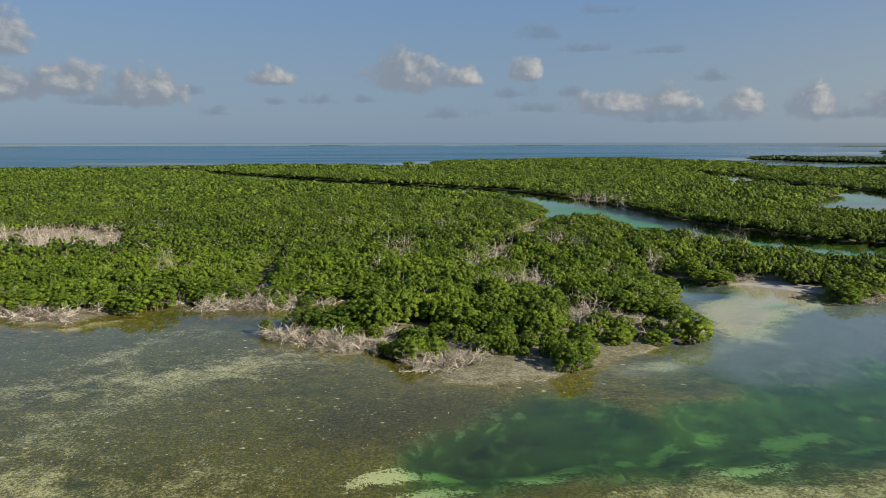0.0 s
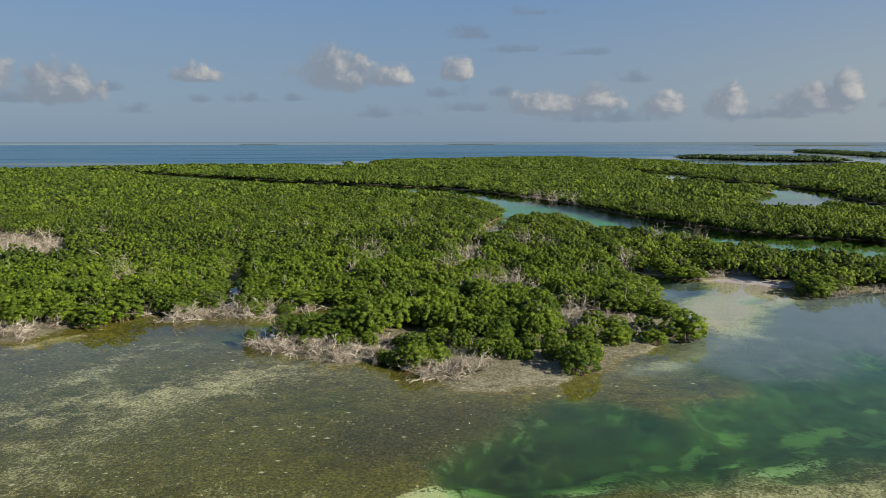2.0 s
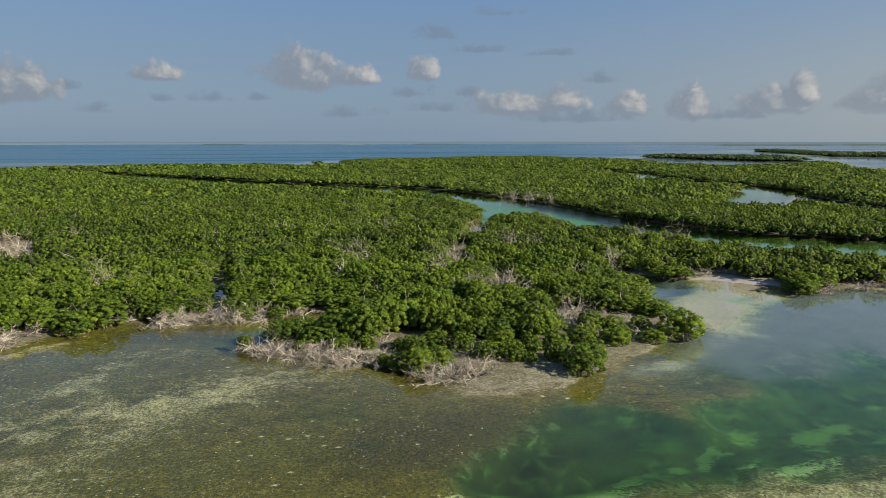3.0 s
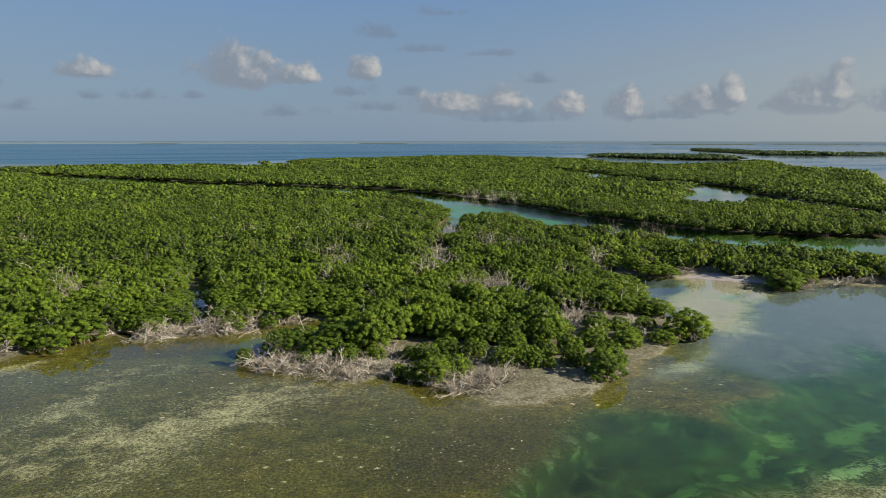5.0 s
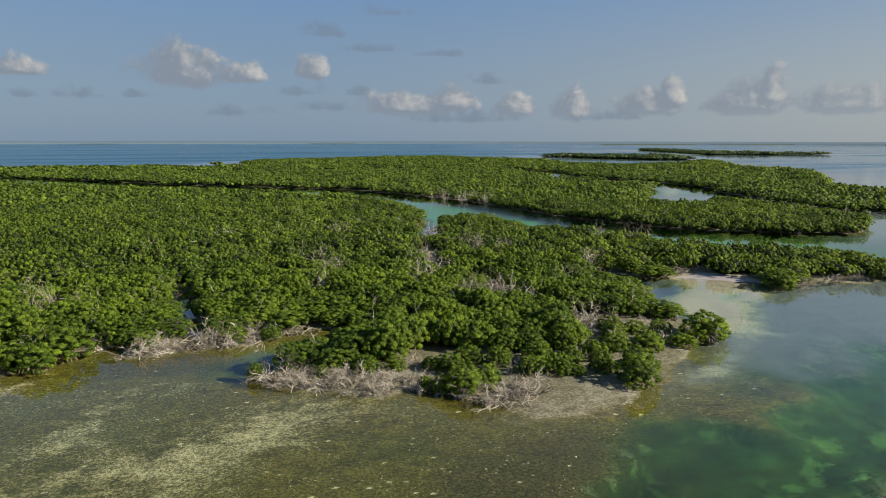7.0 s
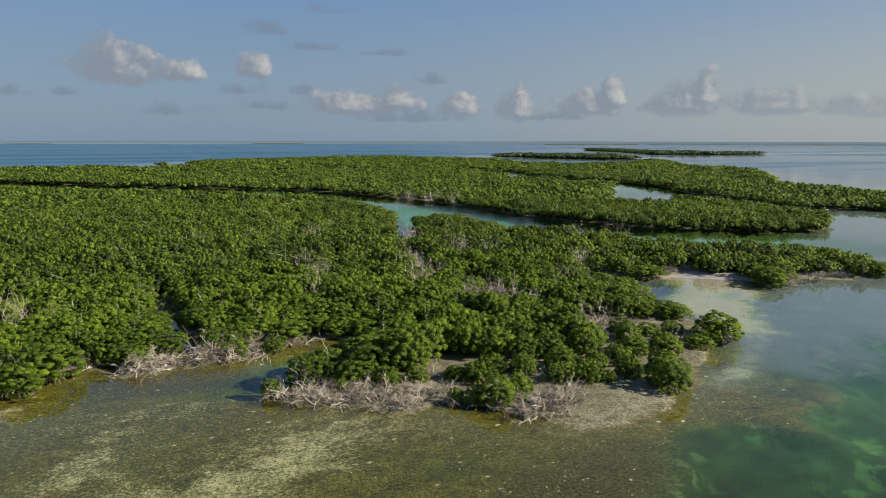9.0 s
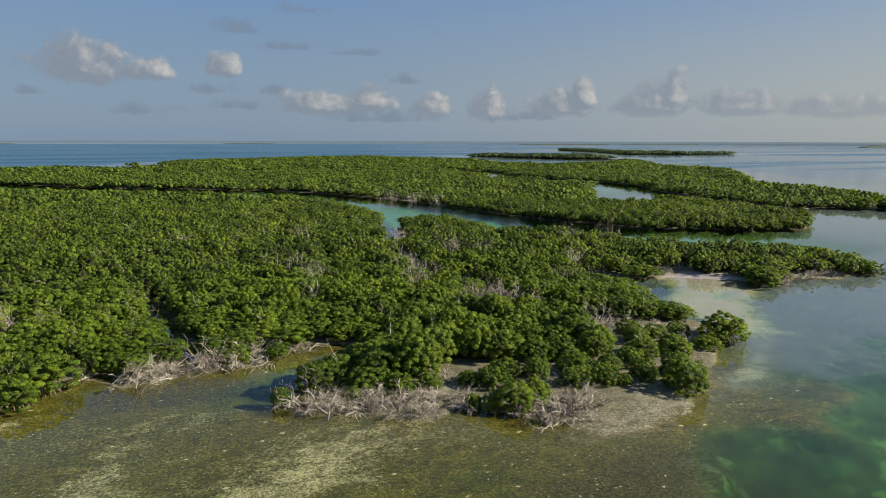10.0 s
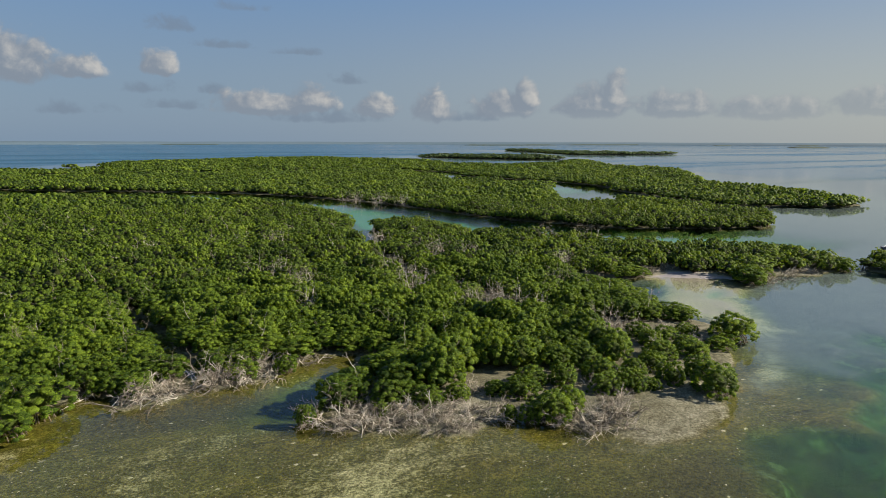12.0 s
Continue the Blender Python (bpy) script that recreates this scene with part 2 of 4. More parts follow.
    col = mix(t, maths(t, "MULTIPLY", smooth(t, maths(t, "MULTIPLY_ADD", midn, 0.16, z), 0.0, 0.2, 0.0, 0.65), smooth(t, share["marl"], 1.0, 0.75)), col, mix(t, smooth(t, grit, 0.38, 0.62), (0.070, 0.064, 0.045), (0.27, 0.25, 0.196)))
    # the water's own colour by its depth
    green = mix(t, smooth(t, midn, 0.3, 0.7), (0.020, 0.040, 0.006), (0.022, 0.074, 0.014))
    green = mix(t, smooth(t, share["marl"], 0.05, -0.35), green, (0.015, 0.026, 0.007))
    green = mix(t, smooth(t, share["marl"], 0.6, 1.0), green, (0.022, 0.170, 0.072))
    g = smooth(t, maths(t, "ADD", z, maths(t, "ADD", maths(t, "MULTIPLY_ADD", big, 2.4, -1.2), maths(t, "MULTIPLY_ADD", midn, 1.7, -0.85))), -0.3, -1.5, 0.0, 0.9)
    g = maths(t, "MULTIPLY", g, smooth(t, maths(t, "ADD", maths(t, "MULTIPLY", midn, 0.6), maths(t, "MULTIPLY", fine, 0.4)), 0.38, 0.54, 0.5, 1.0))
    g = maths(t, "MULTIPLY", g, maths(t, "MULTIPLY_ADD", bank, -0.28, 1.0))
    tinted = mix(t, smooth(t, z, -0.05, -0.8), col, mix(t, 1.0, col, (0.58, 0.92, 0.68), "MULTIPLY"))
    tinted = mix(t, smooth(t, z, -0.6, -1.2), tinted, mix(t, 1.0, tinted, (0.50, 0.78, 0.34), "MULTIPLY"))
    col = mix(t, g, tinted, green)
    col = mix(t, share["deep"], col, mix(t, big, (0.010, 0.070, 0.178), (0.018, 0.094, 0.214)))
    # silt in the water of the bay, its blue-grey also painting the sky's reflection
    sky_murk = maths(t, "MULTIPLY", smooth(t, share["deep"], 0.06, 0.32, 0.0, 0.9), smooth(t, share["deep"], 0.45, 0.8, 1.0, 0.0))
    col = mix(t, sky_murk, col, (0.102, 0.131, 0.170))
    cloud = maths(t, "MULTIPLY", share["milk"], smooth(t, noisy(t, drift, 0.35, 5, 0.6, 1.5), 0.35, 0.65, 0.35, 1.0))
    col = mix(t, cloud, col, (0.24, 0.28, 0.26))
    b = node(t, "ShaderNodeBsdfPrincipled", ins={"Base Color": col, "Roughness": 0.9, "Specular IOR Level": 0.1, "Normal": bumped(t, maths(t, "ADD", midn, maths(t, "MULTIPLY", fine, 0.5)), 0.8, 0.3)})
    t.links.new(b.outputs[0], o.inputs[0])
    return m


def water_material():
    m, t, o = material("shallow_water")
    p = where(t)
    a = node(t, "ShaderNodeAttribute")
    a.attribute_name = "open"
    slick = node(t, "ShaderNodeMapping", ins={0: p, 2: (0, 0, radians(25)), 3: (0.0012, 0.0075, 1.0)}).outputs[0]
    streak = smooth(t, noisy(t, slick, 1.0, 4, 0.55, 0.6), 0.37, 0.53)
    calmer = maths(t, "MULTIPLY_ADD", a.outputs["Fac"], -2.5, 2.75, clamp=True)
    chop = maths(t, "MULTIPLY", a.outputs["Fac"], maths(t, "SUBTRACT", 1.0, maths(t, "MULTIPLY", streak, calmer)))
    calm = noisy(t, p, 0.03, 3, 0.5, 0.4)
    ripple = maths(t, "ADD", noisy(t, p, 1.3, 3, 0.6), maths(t, "MULTIPLY", noisy(t, p, 0.25, 2), 2.0))
    nrm = node(t, "ShaderNodeBump", ins={"Strength": smooth(t, calm, 0.35, 0.65, 0.015, 0.07), "Distance": 0.1, "Height": ripple}).outputs[0]
    fr = node(t, "ShaderNodeFresnel", ins={"IOR": 1.34, "Normal": nrm}).outputs[0]
    fr = maths(t, "MULTIPLY", fr, maths(t, "MULTIPLY_ADD", chop, -0.8, 1.0))
    clear = node(t, "ShaderNodeBsdfTransparent", ins={0: (0.95, 0.965, 0.78, 1)})
    shine = node(t, "ShaderNodeBsdfGlossy", ins={"Color": (0.95, 0.97, 1.0, 1), "Roughness": maths(t, "MULTIPLY_ADD", chop, 0.25, 0.04), "Normal": nrm})
    s = node(t, "ShaderNodeMixShader", ins={0: fr, 1: clear.outputs[0], 2: shine.outputs[0]})
    t.links.new(s.outputs[0], o.inputs[0])
    return m


BED = bed_material()
WATER = water_material()

# ---- plan of the shores ----
MAIN = [(-900, 150), (-300, 135), (-150, 114), (-92, 111), (-77, 109), (-70, 105), (-63, 103), (-59, 109), (-55, 113.5), (-51, 117.5), (-46.5, 119.5),
        (-45, 112.5), (-40, 112.5), (-34, 113.5), (-27, 114.5), (-19.5, 120), (-14.5, 117.5), (-18.5, 110), (-24.5, 104), (-26.5, 98.3), (-24.5, 94.8), (-19.5, 91.5), (-14, 87.5),
        (-11, 89.5), (-8.5, 91), (-6.5, 87.5), (-4, 84), (-1.5, 81), (0.5, 77.5), (6, 76.5), (14, 79), (17, 82), (21, 82.5), (24, 86), (28, 88.5), (34, 94.5), (41, 96.5)]
MAIN_EAST = [(43.5, 101), (42, 108), (44, 118), (48, 129), (46, 140), (52, 141), (56, 135), (63, 133.5), (74, 126), (77, 121), (76, 118), (82, 120), (88, 121), (95, 117.5),
             (104, 118), (113, 119.5), (118, 125), (118.5, 136), (115.5, 142), (108, 150), (98.5, 158), (90, 166), (82, 177), (76, 187), (70.5, 198), (64.5, 209), (60, 222), (57.5, 235), (51.5, 243), (47, 246), (43, 241), (39, 233), (32, 214), (26, 199),
             (23, 200), (27, 212), (32, 231), (39.5, 250), (43, 270), (42, 292), (34, 318), (23, 343), (11, 361), (-8, 381), (-28, 397), (-62, 416), (-108, 450), (-143, 480), (-184, 530), (-215, 590), (-310, 690), (-480, 690), (-900, 640)]
FAR = [(-290, 718), (-235, 645), (-180, 600), (-131, 549), (-90, 508), (-45, 466), (-6, 440), (20, 421), (41, 398), (57, 370), (68, 347), (76, 328), (82, 304), (87, 281), (91, 257), (96, 233), (107, 211), (114, 196), (131, 185), (159, 173),
       (171, 177), (184, 187), (200, 203), (213, 214), (224, 224), (240, 210), (258, 199), (276, 201), (288, 212), (300, 235), (318, 262), (330, 327), (370, 365),
       (408, 405), (455, 450), (484, 500), (487, 566), (530, 640), (610, 755), (590, 775), (515, 695), (430, 674), (398, 680), (378, 752), (396, 855), (345, 1000), (306, 1110), (151, 1045), (60, 985), (14, 962), (-14, 885), (-16, 852), (2, 815), (-12, 764), (-50, 745), (-75, 766), (-130, 785), (-200, 775), (-300, 752), (-335, 700)]
SHOAL = [(43, 96), (49, 98.5), (56, 106), (62, 113), (73, 119), (76, 126), (70, 137), (62, 135), (59, 129), (51, 124), (47, 116), (45, 106)]
POND = [(153, 273), (170, 251), (205, 288), (247, 336), (255, 370), (234, 376), (190, 325)]
POND_SMALL = [(194, 446), (203, 444), (228, 494), (220, 499)]
STRIP = [(498, 1046), (545, 1018), (566, 945), (600, 872), (655, 866), (692, 950), (684, 1002), (622, 1052), (520, 1094)]
OUTER = [(1092, 1618), (1010, 1358), (909, 1115), (1001, 1074), (1155, 1062), (1165, 1085), (1080, 1130), (1060, 1320), (1120, 1500), (1170, 1727)]
ISLET = [(111, 108), (120, 104), (132, 106), (130, 115), (119, 118), (111, 115)]
TUFT = [(105.5, 116.5), (109.5, 116), (110, 119.5), (106, 119.5)]
KEY = [(-49, 836), (-43, 833), (-37, 838), (-39, 846), (-47, 845)]


def shore_distance(px, py, ring):
    """Metres to the ring, positive inside it."""
    best, inside = np.full(px.shape, 1e9), np.zeros(px.shape, bool)
    for (ax, ay), (bx, by) in zip(ring, ring[1:] + ring[:1]):
        ex, ey = bx - ax, by - ay
        u = np.clip(((px - ax) * ex + (py - ay) * ey) / (ex * ex + ey * ey), 0, 1)
        best = np.minimum(best, np.hypot(px - ax - u * ex, py - ay - u * ey))
        if ay != by:
            inside ^= ((ay > py) != (by > py)) & (px < (bx - ax) * (py - ay) / (by - ay) + ax)
    return np.where(inside, best, -best)


def waves(px, py, size, seed, octaves=4):
    """Smooth value noise about 0, within 1."""
    total, amp, norm = np.zeros(px.shape), 1.0, 0.0
    for k in range(octaves):
        u, v = px / size + seed * 17.3, py / size + seed * 7.7
        iu, iv = np.floor(u).astype(np.int64), np.floor(v).astype(np.int64)
        fu, fv = u - iu, v - iv
        fu, fv = fu * fu * (3 - 2 * fu), fv * fv * (3 - 2 * fv)

        def val(a, b):
            h = np.sin(a * 127.1 + b * 311.7 + seed * 74.7 + k * 53.3) * 43758.5453
            return (h - np.floor(h)) * 2 - 1
        total += amp * ((val(iu, iv) * (1 - fu) + val(iu + 1, iv) * fu) * (1 - fv) + (val(iu, iv + 1) * (1 - fu) + val(iu + 1, iv + 1) * fu) * fv)
        norm += amp
        amp, size = amp * 0.55, size * 0.5
    return total / norm


# hidden creeks: half width, then the line
CREEKS = [(16.0, [(248, 575), (226, 515), (227, 485), (234, 440), (241, 398), (243, 372)]), (18.0, [(-60, 655), (9, 636), (63, 646), (116, 644), (173, 642), (225, 614), (248, 570), (242, 535)]), (13.0, [(224, 325), (214, 290), (210, 266), (206, 243), (206, 222), (210, 200)]), (1.3, [(50, 139), (47, 146), (48, 154), (50, 166)]), (0.6, [(-38, 141), (-39, 149), (-40, 157)]), (1.2, [(-36, 114), (-35.5, 122), (-37, 131), (-38, 141)]), (4.3, [(25, 199), (30, 216), (38, 238), (46, 260)]), (2.0, [(50, 166), (50.5, 179), (56, 198), (60, 205)])]


def line_distance(px, py, line):
    best = np.full(px.shape, 1e9)
    for (ax, ay), (bx, by) in zip(line, line[1:]):
        ex, ey = bx - ax, by - ay
        u = np.clip(((px - ax) * ex + (py - ay) * ey) / (ex * ex + ey * ey), 0, 1)
        best = np.minimum(best, np.hypot(px - ax - u * ex, py - ay - u * ey))
    return best


def land(px, py):
    """Metres inside the nearest shore, negative on the water, with a ragged edge."""
    near = shore_distance(px, py, MAIN + MAIN_EAST)
    far = np.minimum(shore_distance(px, py, FAR), -np.maximum(shore_distance(px, py, POND), shore_distance(px, py, POND_SMALL)))
    d = np.maximum(near, far)
    for half, line in CREEKS:
        d = np.minimum(d, line_distance(px, py, line) - half)
    for ring in (STRIP, OUTER, ISLET, TUFT, KEY):
        d = np.maximum(d, shore_distance(px, py, ring))
    ragged = np.clip(np.hypot(px + 20, py - 15) / 120, 0.8, 5)
    return d + waves(px, py, 7.0, 3) * 0.9 * ragged


def blob(px, py, cx, cy, rx, ry, turn=0.0):
    c, s = math.cos(radians(turn)), math.sin(radians(turn))
    u, v = ((px - cx) * c + (py - cy) * s) / rx, (-(px - cx) * s + (py - cy) * c) / ry
    return np.exp(-(u * u + v * v))


# bare patches of standing dead wood: x, y, radius
BARE = [(-104, 181, 15), (-119, 185, 14), (-93, 175, 8), (-112, 200, 14), (-130, 206, 14), (-12, 151, 2.5), (4, 139, 2.5), (8, 142, 2.5), (11.5, 122, 2.5), (17.5, 124, 2.5), (13, 148, 2.5), (-15, 138, 2.2), (-62, 143, 2.5), (-30, 213, 3), (-89, 206, 4), (31, 184, 3.5), (33, 177, 3.5), (32, 166, 3.5), (37, 167, 3), (29, 202, 3), (73, 185, 3.5), (34, 134, 2.5), (8, 157, 3.5), (13, 157, 3), (-9, 158, 3), (2, 212, 3.5), (12, 129, 4), (18, 131, 3), (9, 149, 3), (27, 105, 3), (31, 102.5, 3),
        (-129, 272, 6), (72, 329, 5), (79, 312, 5), (85, 301, 4), (-12, 170, 3), (50, 150, 3), (-60, 140, 2.5)]


# banks of bare marl in the pool: x, y, half length, half width, turn
BANKS = [(-4.5, 55.5, 4.0, 0.9, 25), (0.5, 56.3, 2.6, 0.7, -5), (8, 56.2, 3.2, 1.2, 0), (-0.5, 52.5, 3.0, 0.9, 15), (15.3, 59.4, 0.8, 0.6, 0), (18.2, 60.2, 0.9, 0.8, 0),
         (21.3, 60.6, 1.0, 0.9, 0), (29.3, 66.3, 1.9, 1.0, 30), (24, 63, 1.6, 0.5, -20), (28.4, 66.6, 2.2, 0.6, 50), (22, 62, 1.2, 0.7, 40), (25.1, 59.3, 1.3, 0.5, 20), (36.5, 65, 3.2, 1.3, 15), (41, 66.8, 2.4, 1.0, 5), (45, 63, 3.0, 1.0, 5),
         (49, 70.5, 1.8, 0.6, 0), (30, 57.5, 5, 0.8, 8), (34, 61.5, 2.2, 0.7, 20), (12, 58.5, 2.0, 0.8, 30)]


def relief(px, py):
    """Height of the ground, and the shares of pale marl, of open deep sea, of bare banks, of silt with painted sky
    reflection and of milky water.
    """
    d = land(px, py)
    off = np.maximum(-d, 0)
    n = waves(px, py, 9.0, 5)
    n2 = waves(px, py, 30.0, 8)
    shoal = np.clip(0.5 + (shore_distance(px, py, SHOAL) + 3.0 * n) / 7.0, 0, 1)
    flat = -0.05 - 0.022 * np.minimum(off, 10) - 0.05 * n
    pool = np.clip(blob(px, py, 30, 66.5, 34, 6.5, 9) * 1.25 + blob(px, py, 6, 61, 12, 4.5, 22) * 0.8 + blob(px, py, 17, 70.5, 11, 3.5, 5) * 0.4 + blob(px, py, 62, 72, 26, 12, 10) * 0.9, 0, 1.15)
    pool *= 1 - 0.75 * np.clip(blob(px, py, 27, 74, 7, 2.4, 12) + blob(px, py, 38, 79, 8, 2.6, 14), 0, 1)
    pool *= 1 - 0.66 * np.clip(blob(px, py, 23, 70.7, 8, 2.6, -63) + blob(px, py, 33, 77, 7, 3.0, -52) + 0.7 * blob(px, py, 6, 62.5, 3.5, 1.6, 20), 0, 1)
    pool *= np.clip((px - 1.5 + 5.5 * np.clip((64 - py) / 3, 0, 1) + 5 * n) / 9 + 0.4, 0, 1)
    pool = np.clip(pool + n * 0.45 * (pool > 0.1), 0, 1.2)
    canal = np.clip((px - 8) / 20, 0, 1) * np.clip((180 - px) / 40, 0, 1) * np.clip((py - 132) / 14, 0, 1)
    canal = np.maximum(canal, np.clip((py - 290) / 60, 0, 1) * np.clip((640 - py) / 40, 0, 1) * np.clip((330 - px) / 40, 0, 1))
    east = (1 - canal) * np.clip((px - 22 - 0.25 * (py - 80)) / 18, 0, 1) * np.clip((py - 71) / 10, 0, 1)
    z = flat - 1.5 * pool - 0.4 * east * (0.7 + 0.5 * n)
    z = np.where(canal > 0, z - canal * np.minimum(off * 0.8, 2.2), z)
    shoal = shoal * (1 - blob(px, py, 52.5, 131, 5.5, 8, -15))
    z -= 1.7 * blob(px, py, 52.5, 131, 5.5, 8, -15) * np.clip(off / 2.5, 0, 1)
    z = z * (1 - shoal) + (-0.30 + 0.2 * n - 0.35 * blob(px, py, 63, 118, 5, 2, 20) + 0.3 * np.clip(1 - off / 5, 0, 1)) * shoal
    z -= 1.1 * blob(px, py, -25, 106.5, 6.5, 4.5, 40) * np.clip(off / 2, 0, 1)
    z -= 0.12 * blob(px, py, -38, 108, 13, 4.0, -8) * np.clip(off / 2, 0, 1)
    sea = np.clip((np.hypot(px, py) - 420) / 300, 0, 1) * np.clip(off / 60, 0, 1)
    sea = np.maximum(sea, np.clip((px - 200) / 120, 0, 1) * np.clip(off / 25, 0, 1) * 0.45)
    z -= 2.2 * sea
    dry = np.clip(d, 0, 6)
    z = np.where(d > 0, 0.02 + 0.055 * dry + 0.03 * n, z)
    spit = blob(px, py, 7, 79, 10, 3.0, 3) * 1.1
    marl = 0.12 + 0.18 * east * np.clip((px - 45) / 20, 0, 1) + 0.25 * n2 + (0.86 + 0.2 * n) * shoal + 0.35 * shoal * blob(px, py, 69, 129, 9, 3.2, -48) + 0.22 * spit
    marl += 0.22 * blob(px, py, -45, 77, 14, 9, 20) + 0.22 * blob(px, py, -40, 79.5, 15, 4, 20) + 0.26 * blob(px, py, -46.5, 90, 11, 3, 68) + 0.6 * blob(px, py, -56, 106, 6, 1.6, 42) + 0.5 * blob(px, py, -62, 101.5, 5, 1.2, 10) + 0.3 * blob(px, py, -38, 101, 9, 4, 15) + 0.15 * blob(px, py, -28, 86, 10, 6, 10)
    marl += 0.5 * blob(px, py, 34, 50, 26, 6, 4) + 0.55 * blob(px, py, -34, 51, 16, 6, 0)
    marl += 0.55 * blob(px, py, 51, 96, 3.4, 1.2, -12) + 0.4 * blob(px, py, 29, 84.5, 6, 1.8, 25) + 0.75 * canal * (d < 0) * np.clip(off / 6, 0, 1) - 0.6 * blob(px, py, 1, 66, 14, 8) * (1 + 1.2 * n) - 0.2 * blob(px, py, 15, 70, 9, 5)
    milk = np.clip(blob(px, py, 44, 95, 13, 2.0, 38) * (0.8 + 0.9 * n) + 0.8 * blob(px, py, 26, 83, 6, 1.8, 15) * (0.8 + 0.7 * n) + 0.9 * blob(px, py, 50, 97.5, 3.5, 1.0, -60), 0, 1) * (d < 0)
    marl += 0.2 * blob(px, py, -22, 84.5, 13, 5, 8) - 0.75 * blob(px, py, -38, 108.5, 14, 4.5, -8)
    marl = np.where(d > 0, 0.1 + 0.35 * n + 0.28 * (py < 135) + 1.2 * shoal, marl)
    z = np.where((d < 0) & (spit > 0.35), np.maximum(z, -0.02 + 0.05 * (spit - 0.5)), z)
    bank = np.zeros(px.shape)
    for cx, cy, rx, ry, turn in BANKS:
        bank = np.maximum(bank, blob(px, py, cx, cy, rx * 0.95, ry * 1.2, turn))
    bank = np.where(d > 0, 0, bank)
    for bx, by, br in BARE:
        marl += (0.55 if br > 6 or by < 110 else 0.15) * blob(px, py, bx, by, br * 0.9, br * 0.9) * (d > 0)
    shelf = blob(px, py, -420, 950, 170, 60, -10)
    tint = np.maximum(sea * (1 - 0.7 * shelf), (0.25 + 0.13 * np.clip((px - 50) / 40, 0, 1)) * east * (1 - np.clip(1.4 * pool, 0, 1)) * (1 - shoal) * (d < 0) * (1 - 0.7 * np.clip(blob(px, py, 23, 70.7, 8, 2, -63) + blob(px, py, 35, 79, 8, 3, -58), 0, 1)))
    return z, np.clip(marl, -0.5, 1.5), sea, bank, tint, milk


def mesh_object(name, verts, faces, mat, smooth_shade=False):
    me = bpy.data.meshes.new(name)
    verts, faces = np.asarray(verts, np.float32), np.asarray(faces, np.int32)
    k = faces.shape[1]
    me.vertices.add(len(verts))
    me.vertices.foreach_set("co", verts.ravel())
    me.loops.add(faces.size)
    me.loops.foreach_set("vertex_index", faces.ravel())
    me.polygons.add(len(faces))
    me.polygons.foreach_set("loop_start", np.arange(0, faces.size, k, dtype=np.int32))
    me.update(calc_edges=True)
    if smooth_shade:
        me.polygons.foreach_set("use_smooth", np.ones(len(faces), bool))
    me.materials.append(mat)
    return me


def graded(stops):
    """Coordinates with the given steps between the given limits."""
    line = [stops[0][0]]
    for (a, step), (b, _) in zip(stops, stops[1:]):
        count = max(1, round((b - a) / step))
        line += [a + (b - a) * (i + 1) / count for i in range(count)]
    return np.array(line)


xs = graded([(-4900, 700), (-2100, 200), (-900, 40), (-300, 12), (-110, 1.0), (125, 5), (350, 20), (650, 100), (1250, 500), (4900, 1)])
ys = graded([(-600, 100), (-100, 20), (20, 1.6), (50, 0.9), (145, 3), (270, 7), (520, 20), (1160, 100), (1700, 400), (4900, 1)])
gx, gy = np.meshgrid(xs, ys)
gz, gmarl, _, gbank, gtint, gmilk = relief(gx.ravel(), gy.ravel())
nx, ny = len(xs), len(ys)
idx = np.arange(nx * ny).reshape(ny, nx)
quads = np.stack([idx[:-1, :-1], idx[:-1, 1:], idx[1:, 1:], idx[1:, :-1]], -1).reshape(-1, 4)
me = mesh_object("ground", np.stack([gx.ravel(), gy.ravel(), gz], 1), quads, BED, True)
for label, values in (("marl", gmarl), ("deep", gtint), ("patch", gbank), ("milk", gmilk)):
    me.attributes.new(label, "FLOAT", "POINT").data.foreach_set("value", values.astype(np.float32))
tagged(new("ground", me), "shallow sea bed of brown algae and pale marl rising to low muddy islands", "ground", kind="structure")

wx = graded([(-4900, 700), (-1400, 100), (-300, 25), (700, 100), (1400, 700), (4900, 1)])
wy = graded([(-600, 200), (0, 25), (1200, 100), (1900, 500), (4900, 1)])
qx, qy = np.meshgrid(wx, wy)
idx = np.arange(qx.size).reshape(qx.shape)
me = mesh_object("water", np.stack([qx.ravel(), qy.ravel(), 0 * qx.ravel()], 1), np.stack([idx[:-1, :-1], idx[:-1, 1:], idx[1:, 1:], idx[1:, :-1]], -1).reshape(-1, 4), WATER)
qx, qy = qx.ravel(), qy.ravel()
breeze = relief(qx, qy)[2] * np.clip(1.35 - 1.1 * qx / np.maximum(qy, 50), 0.75, 1)
breeze = np.maximum(breeze, 0.7 * np.clip((qx - 40) / 30, 0, 1) * np.clip((190 - qx) / 30, 0, 1) * np.clip((qy - 140) / 20, 0, 1) * np.clip((420 - qy) / 60, 0, 1))
me.attributes.new("open", "FLOAT", "POINT").data.foreach_set("value", breeze.astype(np.float32))
water = tagged(new("water", me), "calm clear shallow sea water over the flats", "water", kind="structure")
water.visible_shadow = False

# ---- mangroves ----
rng = np.random.default_rng(7)


def icosphere():
    bm = bmesh.new()
    bmesh.ops.create_icosphere(bm, subdivisions=1, radius=1)
    v = np.array([x.co[:] for x in bm.verts])
    f = np.array([[x.index for x in y.verts] for y in bm.faces])
    bm.free()
    return v, f


